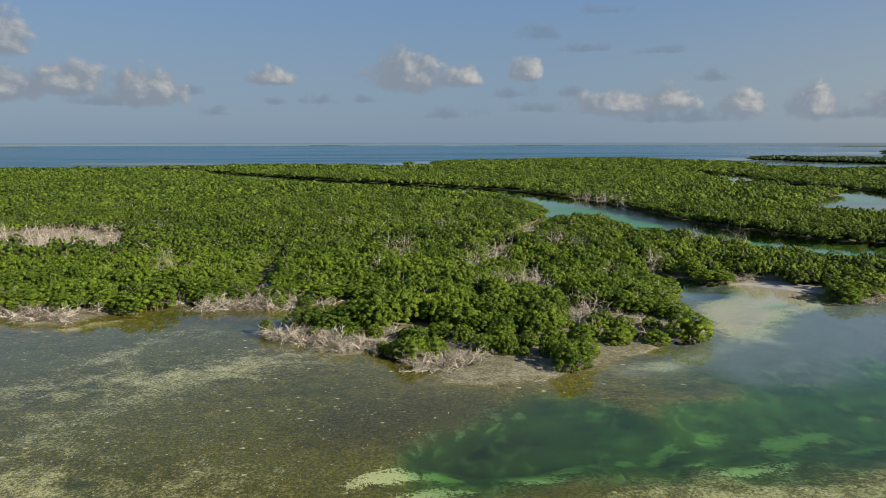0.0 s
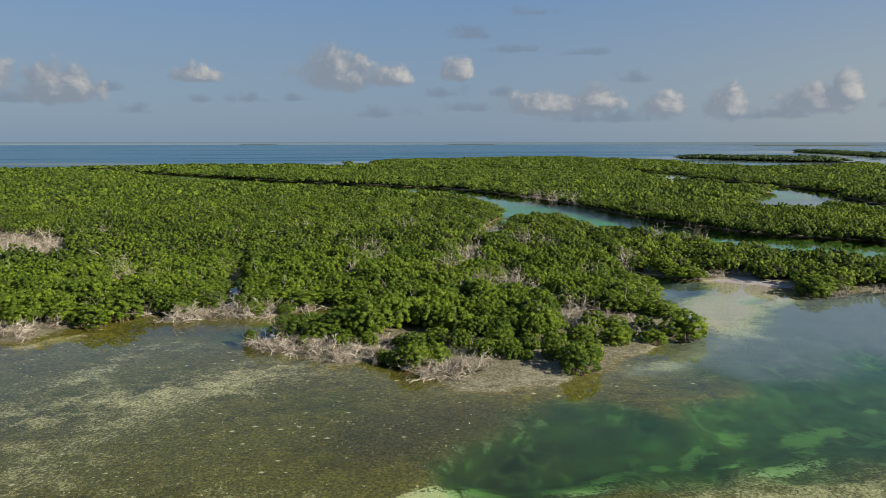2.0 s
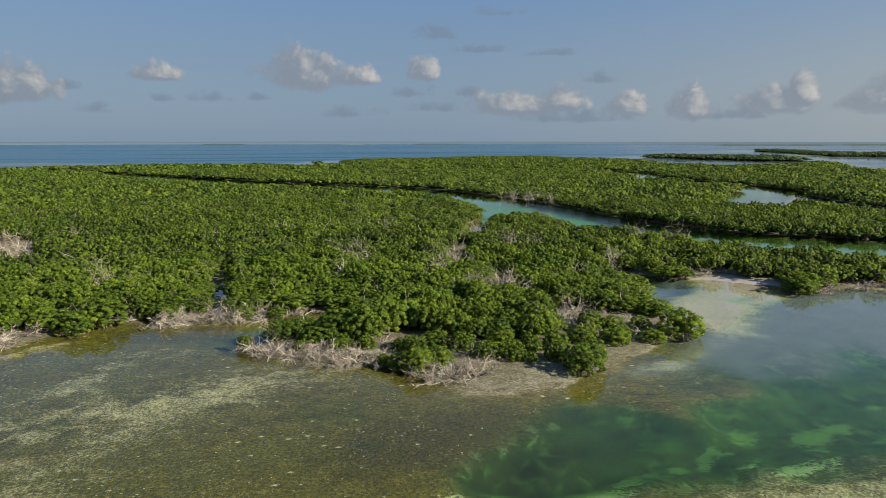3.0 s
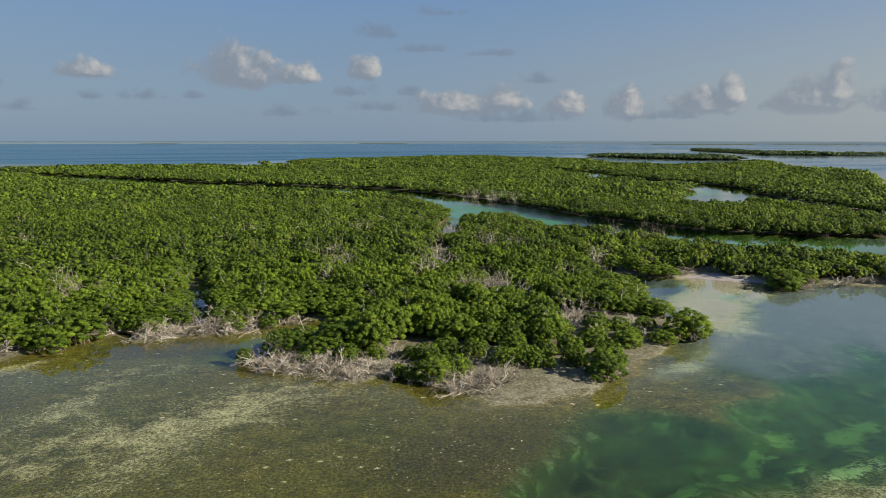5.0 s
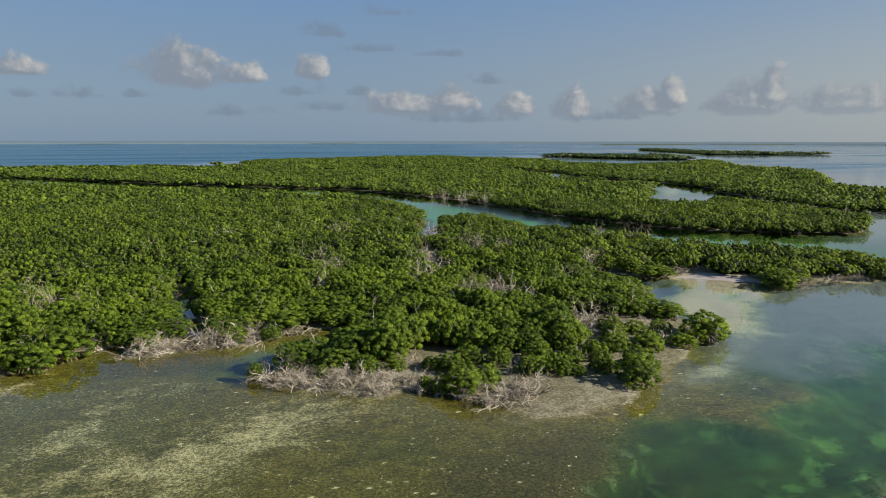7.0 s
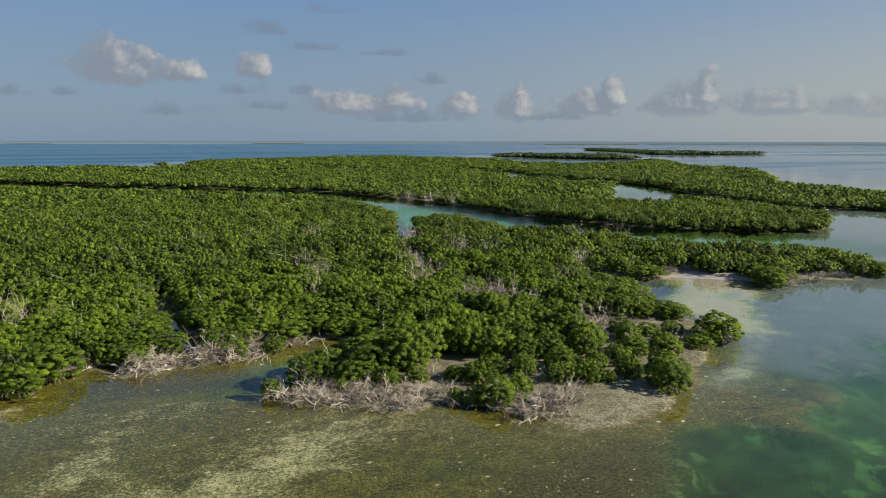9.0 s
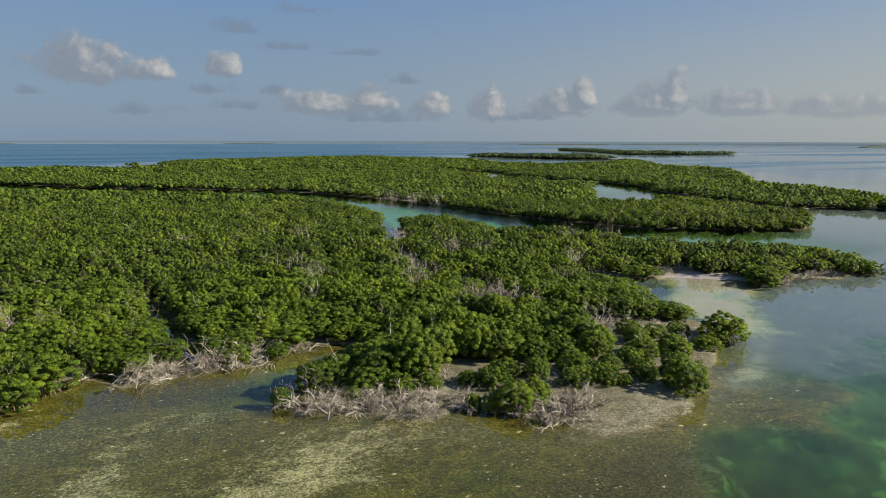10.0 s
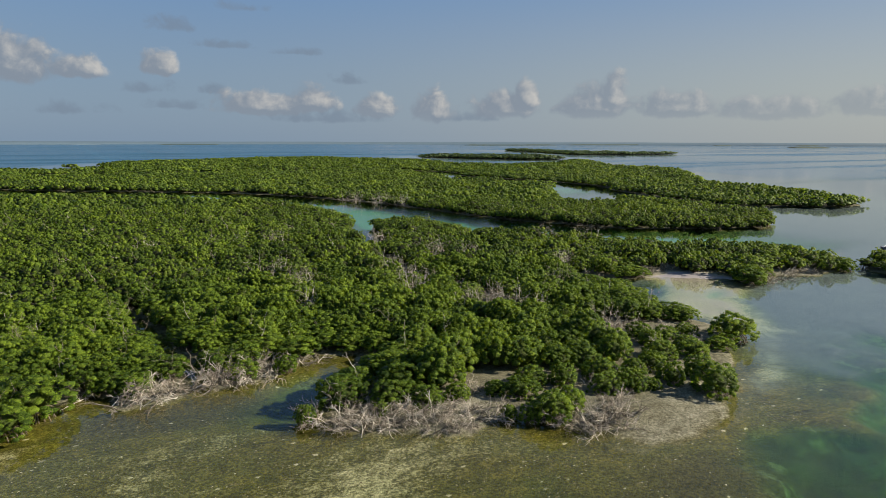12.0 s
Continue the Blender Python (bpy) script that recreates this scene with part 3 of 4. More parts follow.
BALL_V, BALL_F = icosphere()
GEM_V = np.array([(1, 0, 0), (-0.5, 0.87, 0), (-0.5, -0.87, 0), (0, 0, 1), (0, 0, -1)], float)
GEM_F = np.array([(0, 1, 3), (1, 2, 3), (2, 0, 3), (1, 0, 4), (2, 1, 4), (0, 2, 4)])


def unit(v):
    return v / np.maximum(np.linalg.norm(v, axis=-1, keepdims=True), 1e-9)


def leaf_sprays(centres, outward, size, wild, lift):
    """One slim triangle for each spray of leaves."""
    n = unit(outward + np.array([0, 0, lift]) + rng.normal(0, wild, centres.shape))
    a = unit(np.cross(n, rng.normal(0, 1, centres.shape)))
    b = np.cross(n, a)
    s = size * rng.uniform(0.65, 1.35, (len(centres), 1))
    tri = np.stack([centres + a * s * 0.62, centres - a * s * 0.42 + b * s * 0.42, centres - a * s * 0.42 - b * s * 0.42], 1)
    return tri.reshape(-1, 3), np.arange(3 * len(centres)).reshape(-1, 3)


PUFF_F = BALL_F[BALL_V[BALL_F, 2].mean(1) > -0.1]


def crown(radius, top, skirt, puffs, leaves, size, puff=(0.3, 0.52), wild=0.35, lift=0.15, low=0.0, uneven=0.3, heart=0.9, core=0.8, rugged=0.35, gaps=0.6, loose=0.2, shady=1.0):
    """A dome of rounded leafy puffs round a heart coloured dark, with the share of painted shade at each point."""
    az0, az1 = rng.uniform(0, 6.3, 2)
    v = BALL_V * rng.uniform(0.9, 1.05, BALL_V.shape) * (radius * heart, radius * heart, (top - skirt) * heart)
    v[:, 2] = np.where(BALL_V[:, 2] > -0.2, v[:, 2] + skirt, skirt * 0.5)
    v[BALL_V[:, 2] <= -0.2, :2] *= 0.55
    i = np.arange(puffs)
    up = np.arcsin(np.clip(1 - (i + 0.5) / puffs * (1 - low), low, 0.999))
    az = i * 2.39996 + rng.uniform(-0.35, 0.35, puffs)
    swell = (1 + uneven * 0.6 * np.sin(3 * az + az0) + uneven * 0.4 * np.sin(5 * az + az1)) * rng.uniform(1 - loose, 1.05, puffs)
    wide = np.cos(up) ** 0.8 * radius * swell
    c = np.stack([wide * np.cos(az), wide * np.sin(az), skirt + (top - skirt) * np.sin(up) * rng.uniform(1 - loose, 1.08, puffs)], 1)
    r = rng.uniform(*puff, (puffs, 1))
    # each puff is closed towards the outside of the crown
    out = unit(c - (0, 0, skirt * 0.6))
    side = unit(np.cross(out, rng.normal(0, 1, (puffs, 3))))
    turn = np.stack([side, np.cross(out, side), out], 1)
    cores = (BALL_V[None] * r[:, None] * core * rng.uniform(1 - rugged, 1 + rugged, (puffs, len(BALL_V), 1))) @ turn * (1, 1, 0.85) + c[:, None]
    core_f = PUFF_F[None] + len(BALL_V) * np.arange(puffs)[:, None, None]
    vs, fs = [v, cores.reshape(-1, 3)], [BALL_F, core_f.reshape(-1, 3) + len(v)]
    # heart darkened most, puffs by random amounts, as painted shade between the leaves
    shade = [np.full(len(v), shady), np.repeat(rng.uniform(0.0, gaps, puffs), len(BALL_V))]
    if leaves:
        d = rng.normal(0, 1, (puffs, leaves, 3))
        d[..., 2] = np.abs(d[..., 2]) - 0.15
        d = unit(d) @ turn
        at = c[:, None] + d * (r * rng.uniform(0.8, 1.15, (puffs, leaves)))[..., None] * (1, 1, 0.85)
        lv, lf = leaf_sprays(at.reshape(-1, 3), d.reshape(-1, 3), size, wild, lift)
        vs.append(lv), fs.append(lf + len(v) + cores.shape[0] * cores.shape[1]), shade.append(np.zeros(len(lv)))
    return np.concatenate(vs), np.concatenate(fs), np.concatenate(shade)


def crown_mesh(*args, **kinds):
    v, f, shade = crown(*args, **kinds)
    me = mesh_object("crown", v, f, LEAF)
    me.attributes.new("inner_shade", "FLOAT", "POINT").data.foreach_set("value", shade.astype(np.float32))
    return me


def tube(points, radii, sides=5):
    """A tapering tube through the points."""
    pts = np.array(points, float)
    vs, fs = [], []
    for i, p in enumerate(pts):
        along = unit(pts[min(i + 1, len(pts) - 1)] - pts[max(i - 1, 0)])
        a = unit(np.cross(along, (0.31, 0.83, 0.47)))
        b = np.cross(along, a)
        for k in range(sides):
            w = 2 * math.pi * k / sides
            vs.append(p + radii[i] * (a * math.cos(w) + b * math.sin(w)))
    for i in range(len(pts) - 1):
        for k in range(sides):
            q = [i * sides + k, i * sides + (k + 1) % sides, (i + 1) * sides + (k + 1) % sides, (i + 1) * sides + k]
            fs += [(q[0], q[1], q[2]), (q[0], q[2], q[3])]
    return np.array(vs), np.array(fs)


def joined(pieces):
    """All the tubes as one branching piece, each grown onto the nearest one before it."""
    vs, fs, count = [], [], 0
    for v, f in pieces:
        if vs:
            before = np.concatenate(vs)
            grip = np.argmin(np.linalg.norm(before - v[0], axis=1))
            fs.append(np.array([[grip, count, count + 1]]))
        vs.append(v), fs.append(f + count)
        count += len(v)
    return np.concatenate(vs), np.concatenate(fs)


def limbs(height):
    """Trunk with a few forking limbs."""
    pieces = [tube([(0, 0, 0.3), (0.1, 0.05, height * 0.3), (0.05, 0.15, height * 0.6)], [0.12, 0.1, 0.07])]
    for i in range(5):
        az = i * 1.3 + rng.uniform(-0.4, 0.4)
        r = rng.uniform(0.9, 1.6)
        pieces.append(tube([(0.08, 0.05, height * rng.uniform(0.2, 0.45)), (r * 0.5 * math.cos(az), r * 0.5 * math.sin(az), height * 0.55), (r * math.cos(az), r * math.sin(az), height * 0.8)], [0.07, 0.05, 0.025], 4))
    return joined(pieces)


def stilt_root():
    """An arched prop root with two forks, from the trunk into the mud."""
    pieces = []
    for az in (0.0, rng.uniform(0.25, 0.5), rng.uniform(-0.5, -0.25)):
        r = 1.9 * rng.uniform(0.5, 1.0)
        h = rng.uniform(0.7, 1.25)
        c, s = math.cos(az), math.sin(az)
        pieces.append(tube([(0.05 * c, 0.05 * s, h), (0.5 * r * c, 0.5 * r * s, h * 0.85), (0.85 * r * c, 0.85 * r * s, h * 0.4), (r * c, r * s, -0.35)], [0.06, 0.055, 0.05, 0.035], 4))
    return joined(pieces)


def dead_branch(pieces, start, heading, length, radius, depth):
    pts, p, h = [start], np.array(start, float), unit(np.array(heading, float))
    for _ in range(3):
        h = unit(h + rng.normal(0, 0.28, 3) + (0, 0, 0.03))
        p = p + h * length / 3
        pts.append(p)
    pieces.append(tube(pts, [radius, radius * 0.85, radius * 0.65, radius * 0.4], 4 if depth > 1 else 3))
    if depth:
        for _ in range(3):
            q = pts[rng.integers(1, 4)]
            dead_branch(pieces, q, h + rng.normal(0, 0.75, 3), length * rng.uniform(0.5, 0.75), radius * 0.6, depth - 1)


def dead_stem(rise, length):
    """One bare branch with its twigs."""
    pieces = []
    dead_branch(pieces, (0, 0, 0.0), (1, 0, rise), length * rng.uniform(0.8, 1.15), 0.06, 2)
    return joined(pieces)


NEAR = [crown(rng.uniform(2.0, 2.5), rng.uniform(3.3, 4.1), rng.uniform(0.9, 1.4), 64, 13, 0.2, puff=(0.27, 0.56), core=0.9, heart=0.86, rugged=0.24, gaps=0.25, loose=0.12, shady=0.6, wild=0.28) for _ in range(8)]
MIDDLE = [crown(2.65, rng.uniform(3.2, 3.9), 1.4, 28, 3, 0.32, puff=(0.32, 0.64), core=0.95, heart=0.84, rugged=0.28) for _ in range(8)]
DISTANT = [crown(3.4, rng.uniform(2.9, 3.6), 1.5, 11, 0, 0.7, puff=(0.65, 1.1), core=1.0, heart=0.76, rugged=0.22) for _ in range(8)]
FARTHEST = [crown(5.0, rng.uniform(2.5, 3.2), 1.4, 7, 0, 1.3, puff=(1.0, 1.6), core=1.0, heart=0.76, rugged=0.22) for _ in range(6)]
MIDDLE_EDGE = [crown(2.3, rng.uniform(3.2, 3.8), 1.7, 28, 4, 0.3, puff=(0.32, 0.6), low=-0.05, core=0.95, heart=0.84, rugged=0.28) for _ in range(5)]
DISTANT_EDGE = [crown(2.7, rng.uniform(3.0, 3.5), 1.7, 10, 0, 0.7, puff=(0.65, 1.0), low=-0.05, core=1.0, heart=0.76, rugged=0.22) for _ in range(5)]
VALLEY = [(22, 196), (17, 172), (14, 157), (18, 145), (18, 131), (21, 120), (25, 110), (27, 102)]
# heaps of dead branches at the water's edge
TANGLES = [(91, 120.8), (96, 121), (83, 118.8), (80, 118.3), (-42, 117.3), (-39, 117.8), (-33, 117.3), (-30, 117.6), (-27, 118.6), (-22, 117.6), (-50.5, 122.5), (-47.5, 119.5), (-65.5, 108.5), (-70.5, 110.5), (-76, 111), (-73, 109), (-70, 108.2), (-67, 107), (-63, 106), (-61.5, 111.5), (-44, 114), (-41.5, 114), (-39, 115), (-36.5, 114.8), (-34, 115), (-31, 115), (-28, 116),
           (-24.5, 119), (-48, 121.5), (-26.5, 99.5), (-25.5, 97), (-23.5, 95.8), (-21.5, 94.8), (-19.5, 94), (-17, 92), (-15, 90.2), (-13.2, 89.6), (-18, 95.6), (-23, 98.5), (-20.5, 97.2), (-17, 94.2), (-14.5, 92.4), (-11.5, 91.4), (-9.5, 90.2), (-12.5, 93.6),
           (-5, 88), (-4, 86), (-2.5, 84.5), (-0.5, 83.5), (1, 84.5), (3, 85.5), (5, 87), (7, 88.5), (-1.5, 86.5), (0.5, 82.5), (27, 109), (24, 108), (22.5, 104), (30, 105), (-21, 100.5), (-17.2, 96.8), (-12.1, 95.4), (-7.7, 98.2), (31.9, 98.3), (34, 105.2), (31, 108), (23.5, 97.3), (-2.5, 83), (2.3, 84), (13, 93.5), (6, 92.3), (64, 137), (67, 138.5), (71, 137.5), (77, 120.5), (100, 120.5), (113, 122)]


# where the closed thicket begins behind the scrub of the spit
THICKET_X = [-29, -23, -19.8, -15.4, -10.2, -6.6, -0.8, 3.6, 7.8, 14.8, 21.5, 24, 27.5, 33, 36, 40, 46]
THICKET_Y = [108, 106, 104.5, 101.5, 100, 99.5, 101.5, 100, 97.5, 96.5, 100.5, 105, 108.5, 107, 104.5, 104, 104]


def mounds(px, py, spacing, seed):
    """Rounded swellings of the canopy round the older trees, 0 between them to 1 on top."""
    iu, iv = np.floor(px / spacing), np.floor(py / spacing)
    best = np.zeros(px.shape)
    for du in (-1, 0, 1):
        for dv in (-1, 0, 1):
            h = np.sin((iu + du) * 127.1 + (iv + dv) * 311.7 + seed) * 43758.5453
            k = np.sin((iu + du) * 269.5 + (iv + dv) * 183.3 + seed) * 24634.6345
            h, k = h - np.floor(h), k - np.floor(k)
            r = np.hypot(px - (iu + du + h) * spacing, py - (iv + dv + k) * spacing) / (spacing * (0.55 + 0.4 * h))
            best = np.maximum(best, (0.65 + 0.35 * k) * np.sqrt(np.clip(1 - r * r, 0, 1)))
    return best


def canopy_height(px, py):
    far = np.clip((np.hypot(px + 20, py - 15) - 150) / 300, 0, 1)
    swell = mounds(px, py, 6.5, 2.0) * (1 - far) + mounds(px, py, 14.0, 5.0) * far
    return 0.74 + 0.42 * swell + 0.28 * waves(px, py, 22.0, 11, 2) + 0.2 * waves(px, py, 50.0, 14, 2)


def scatter(step, near, far, edge):
    """Jittered places on land between two distances from the cove's mouth."""
    span = far + 5
    x, y = np.meshgrid(np.arange(-span - 20, span - 20, step), np.arange(15, 15 + span, step))
    x, y = x.ravel(), y.ravel()
    x, y = x + rng.uniform(-0.42, 0.42, x.shape) * step, y + rng.uniform(-0.42, 0.42, x.shape) * step
    r = np.hypot(x + 20, y - 15)
    az = np.degrees(np.arctan2(x + 20, y - 15))
    keep = (r >= near) & (r < far) & (az > -39) & (az < 64)
    x, y = x[keep], y[keep]
    d = land(x, y)
    keep = (d > edge) & (shore_distance(x, y, SHOAL) < -0.8)
    keep &= ~((line_distance(x, y, VALLEY) < 3.0) & (rng.uniform(0, 1, x.shape) < 0.85))
    keep &= ~((x > 86.5) & (x < 101) & (y < 123))
    keep &= ~((x > -29) & (x < 46) & (y < np.interp(x, THICKET_X, THICKET_Y)))
    for tx, ty in TANGLES:
        keep &= np.hypot(x - tx, y - ty) > 2.3
    for bx, by, br in BARE:
        keep &= ~((np.hypot(x - bx, y - by) < br) & (rng.uniform(0, 1, x.shape) < (0.8 if br < 6 else 0.95)))
    return x[keep], y[keep], d[keep]


def planted(templates, x, y, scale, tall, shady=False):
    """All the templates laid out at the places, as one set of points and triangles."""
    vs, fs, shades, count = [], [], [], 0
    pick = rng.integers(0, len(templates), len(x))
    turn = rng.uniform(0, 2 * math.pi, len(x))
    for k, (tv, tf, *inner_shade) in enumerate(templates):
        m = pick == k
        if not m.any():
            continue
        c, s = np.cos(turn[m])[:, None], np.sin(turn[m])[:, None]
        vx = (tv[None, :, 0] * c - tv[None, :, 1] * s) * scale[m][:, None] + x[m][:, None]
        vy = (tv[None, :, 0] * s + tv[None, :, 1] * c) * scale[m][:, None] + y[m][:, None]
        vz = tv[None, :, 2] * tall[m][:, None]
        v = np.stack([vx, vy, vz], -1).reshape(-1, 3)
        f = (tf[None] + (np.arange(m.sum()) * len(tv))[:, None, None]).reshape(-1, 3) + count
        vs.append(v), fs.append(f), shades.append(np.tile(inner_shade[0] if inner_shade else np.zeros(len(tv)), m.sum()))
        count += len(v)
    if shady:
        return np.concatenate(vs), np.concatenate(fs), np.concatenate(shades)
    return np.concatenate(vs), np.concatenate(fs)


def wood(name, label, templates, x, y, d, extra=1.0, spread=(0.9, 1.5), rough=0.1, leaf=LEAF):
    scale = rng.uniform(*spread, x.shape) * extra
    tall = canopy_height(x, y) * rng.uniform(0.98 - rough, 0.98 + rough, x.shape) * np.clip(0.8 + 0.04 * d, 0.76, 1.05) * (0.4 + 0.6 * extra)
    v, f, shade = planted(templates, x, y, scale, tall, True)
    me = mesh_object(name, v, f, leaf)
    me.attributes.new("inner_shade", "FLOAT", "POINT").data.foreach_set("value", shade.astype(np.float32))
    return tagged(new(name, me), label, "mangroves", kind="stuff")


# trees of the front shore stand singly
TRUNKS = [mesh_object("trunk", *limbs(3.6), BARK) for _ in range(3)]
ROOTS = [mesh_object("prop_root", *stilt_root(), BARK) for _ in range(6)]
CROWNS = [crown_mesh(rng.uniform(1.9, 2.4), rng.uniform(3.7, 4.4), rng.uniform(1.5, 1.9), 84, 18, 0.17, puff=(0.25, 0.52), low=-0.2, core=0.88, heart=0.8, rugged=0.24, gaps=0.25, uneven=0.24, loose=0.16, shady=0.6, wild=0.28) for _ in range(8)]
BUSHES = [crown_mesh(rng.uniform(1.9, 2.3), rng.uniform(3.5, 4.0), rng.uniform(1.1, 1.4), 84, 18, 0.17, puff=(0.25, 0.52), low=-0.3, core=0.88, heart=0.76, rugged=0.24, gaps=0.25, uneven=0.24, loose=0.16, shady=0.6, wild=0.28) for _ in range(4)]


def mangrove_tree(x, y, scale, tall, label, roots=8, crowns=CROWNS):
    tree = tagged(new("mangrove_tree"), label, "tree", "mangroves along the shore")
    tree.matrix_basis = pose(x, y, 0.02, 0, 0, rng.uniform(0, 360)) @ Matrix.Diagonal((scale * rng.uniform(0.82, 1.22), scale * rng.uniform(0.82, 1.22), tall, 1))
    for name, meshes in (("trunk", TRUNKS), ("crown", crowns)):
        piece = new(name, meshes[rng.integers(0, len(meshes))])
        piece.parent = tree
    for k in range(roots):
        piece = new("prop_root", ROOTS[rng.integers(0, len(ROOTS))])
        piece.parent = tree
        piece.matrix_basis = pose(0, 0, 0, 0, 0, k * 360 / roots + rng.uniform(-14, 14))
    return tree


def dead_heap(x, y, size):
    heap = tagged(new("dead_branches"), "bleached tangle of dead mangrove branches at the water's edge", "dead branches", "dead branches along the shore")
    heap.matrix_basis = pose(x, y, 0, 0, 0, rng.uniform(0, 360)) @ Matrix.Diagonal((size, size, size * 0.9, 1))
    for k in range(15):
        piece = new("branch", STEMS[rng.integers(0, len(STEMS))])
        piece.parent = heap
        piece.matrix_basis = pose(rng.normal(0, 0.7), rng.normal(0, 0.7), 0.05, rng.uniform(-35, 35), rng.uniform(-35, 25), k * 51 + rng.uniform(-20, 20))
    return heap


def dead_tree(x, y, size):
    snag = tagged(new("dead_tree"), "grey leafless dead mangrove standing among green crowns", "dead tree", "dead mangroves")
    snag.matrix_basis = pose(x, y, 0.1, 0, 0, rng.uniform(0, 360)) @ Matrix.Diagonal((size, size, size, 1))
    for k in range(3):
        piece = new("branch", UPRIGHT[rng.integers(0, len(UPRIGHT))])
        piece.parent = snag
        piece.matrix_basis = pose(rng.normal(0, 0.4), rng.normal(0, 0.4), 0, 0, 0, k * 120 + rng.uniform(-30, 30))
    return snag


STEMS = [mesh_object("branch", *dead_stem(0.35, 1.7), DEADWOOD) for _ in range(8)]
UPRIGHT = [mesh_object("branch", *dead_stem(2.2, 3.3), DEADWOOD) for _ in range(8)]

ax, ay, ad = scatter(3.4, 0, 150, 1.4)
front = (ad < 8.5) & (ax > -80) & (ax < 120) & (ay < 140)
for x, y, d in zip(ax[front], ay[front], ad[front]):
    s = rng.uniform(0.85, 1.35)
    mangrove_tree(x, y, s, rng.uniform(0.66, 0.9) * (0.72 + 0.035 * d), "green mangrove tree on arched prop roots at the muddy shore")
# bushes that stand clear of the thicket: x, y, width, height
for x, y, w, h in [(38.3, 96.3, 1.3, 1.05), (32.2, 94, 0.8, 0.5), (17.2, 83.2, 1.15, 0.95), (20, 87.7, 0.8, 0.75), (11.4, 87.4, 0.45, 0.42), (9.2, 88.8, 0.85, 0.72), (5.9, 89.8, 0.78, 0.66), (15.1, 88, 0.7, 0.75),
                   (21.5, 95.3, 1.0, 0.7), (26.3, 93.8, 0.9, 0.62), (28.5, 97, 0.7, 0.5), (24.5, 100.3, 0.9, 0.62), (29, 101.2, 0.8, 0.55), (33.5, 101, 0.7, 0.5), (26.5, 104, 0.8, 0.6), (-4.3, 87.2, 1.0, 0.78), (-1.2, 88.3, 0.85, 0.7), (-6.6, 88, 0.6, 0.55), (-3.7, 94, 0.8, 0.65), (-8.4, 89.6, 0.42, 0.45), (-5.5, 96, 0.65, 0.45), (-0.5, 96, 0.9, 0.7),
                   (3, 94.2, 0.85, 0.7), (8.5, 93.5, 0.9, 0.75), (12.5, 92, 0.8, 0.7), (16.5, 92.5, 0.85, 0.75), (-10.5, 97, 0.7, 0.55), (-22.8, 102.6, 1.0, 0.85), (-27.9, 99.6, 0.5, 0.52), (-18, 99.5, 0.9, 0.75),
                   (-14.2, 97.2, 0.8, 0.6), (-20, 97.5, 0.45, 0.4), (-53, 116.3, 1.6, 1.1), (-55.5, 112, 1.2, 0.85), (-43, 117.5, 0.9, 0.6), (-47.5, 120.5, 0.9, 0.7), (-30.5, 116.5, 0.8, 0.6), (-25, 116, 0.7, 0.55),
                   (107.5, 117.8, 1.1, 0.8), (76, 119.5, 1.3, 0.85), (79, 122, 1.2, 0.85)]:
    mangrove_tree(x, y, w, h, "lone rounded mangrove bush standing on spread prop roots", 12, BUSHES)
for x, y in TANGLES:
    dead_heap(x, y, rng.uniform(0.85, 1.25) * (1.15 if x < -27 else 1.0))
for x, y, size in [(-24.3, 101.2, 0.8), (-35.6, 117.5, 0.9), (-32.5, 116.5, 0.8), (-50, 124, 0.8), (-28, 117.5, 0.6), (-39, 119, 0.7), (1, 91, 0.45), (24, 98, 0.5), (110, 121, 0.8), (-8, 99, 0.6)]:
    dead_tree(x, y, size)
for bx, by, br in BARE:
    for _ in range(int(2 + br * 1.4) if br < 6 else 0):
        r, w = br * math.sqrt(rng.uniform(0, 1)), rng.uniform(0, 2 * math.pi)
        dead_tree(bx + r * math.cos(w), by + r * math.sin(w) * 0.8, rng.uniform(0.75, 1.2) * (1.0 if by > 115 else 0.4))
scrub = [(bx + br * math.sqrt(u) * math.cos(w), by + br * math.sqrt(u) * math.sin(w)) for bx, by, br in BARE if br >= 6 for u, w in rng.uniform(0, 1, (int(br * br * 0.5), 2)) * (1, 2 * math.pi)]
v, f = planted([dead_stem(1.6, 2.6) for _ in range(6)], np.array(scrub)[:, 0], np.array(scrub)[:, 1], rng.uniform(1.0, 1.5, len(scrub)), rng.uniform(0.8, 1.3, len(scrub)))
tagged(new("dead_scrub", mesh_object("dead_scrub", v, f, DEADWOOD)), "grey-brown bare scrub of dead mangroves in a clearing of the thicket", "dead scrub", kind="stuff")
for (px, py), (qx, qy) in zip(VALLEY, VALLEY[1:]):
    for _ in range(4):
        u = rng.uniform(0, 1)
        dead_tree(px + (qx - px) * u + rng.normal(0, 1.0), py + (qy - py) * u + rng.normal(0, 1.0), rng.uniform(0.5, 0.95))
inner = ~front
wood("mangrove_thicket", "dense thicket of glossy green mangrove crowns", NEAR, ax[inner], ay[inner], ad[inner], spread=(0.85, 1.25))
bx, by, bd = scatter(3.9, 150, 300, 0.5)
edge = bd < 4
wood("mangrove_thicket", "dense green mangrove thicket behind the shore", MIDDLE, bx[~edge], by[~edge], bd[~edge], spread=(0.8, 1.28), rough=0.2)
wood("mangrove_bank", "green mangrove edge hanging over the channel banks", MIDDLE_EDGE, bx[edge], by[edge], bd[edge])
fx, fy, fd = scatter(2.3, 150, 330, 0.1)
fringe = (fd < 1.9) & (np.hypot(fx - 112, fy - 119) > 9)
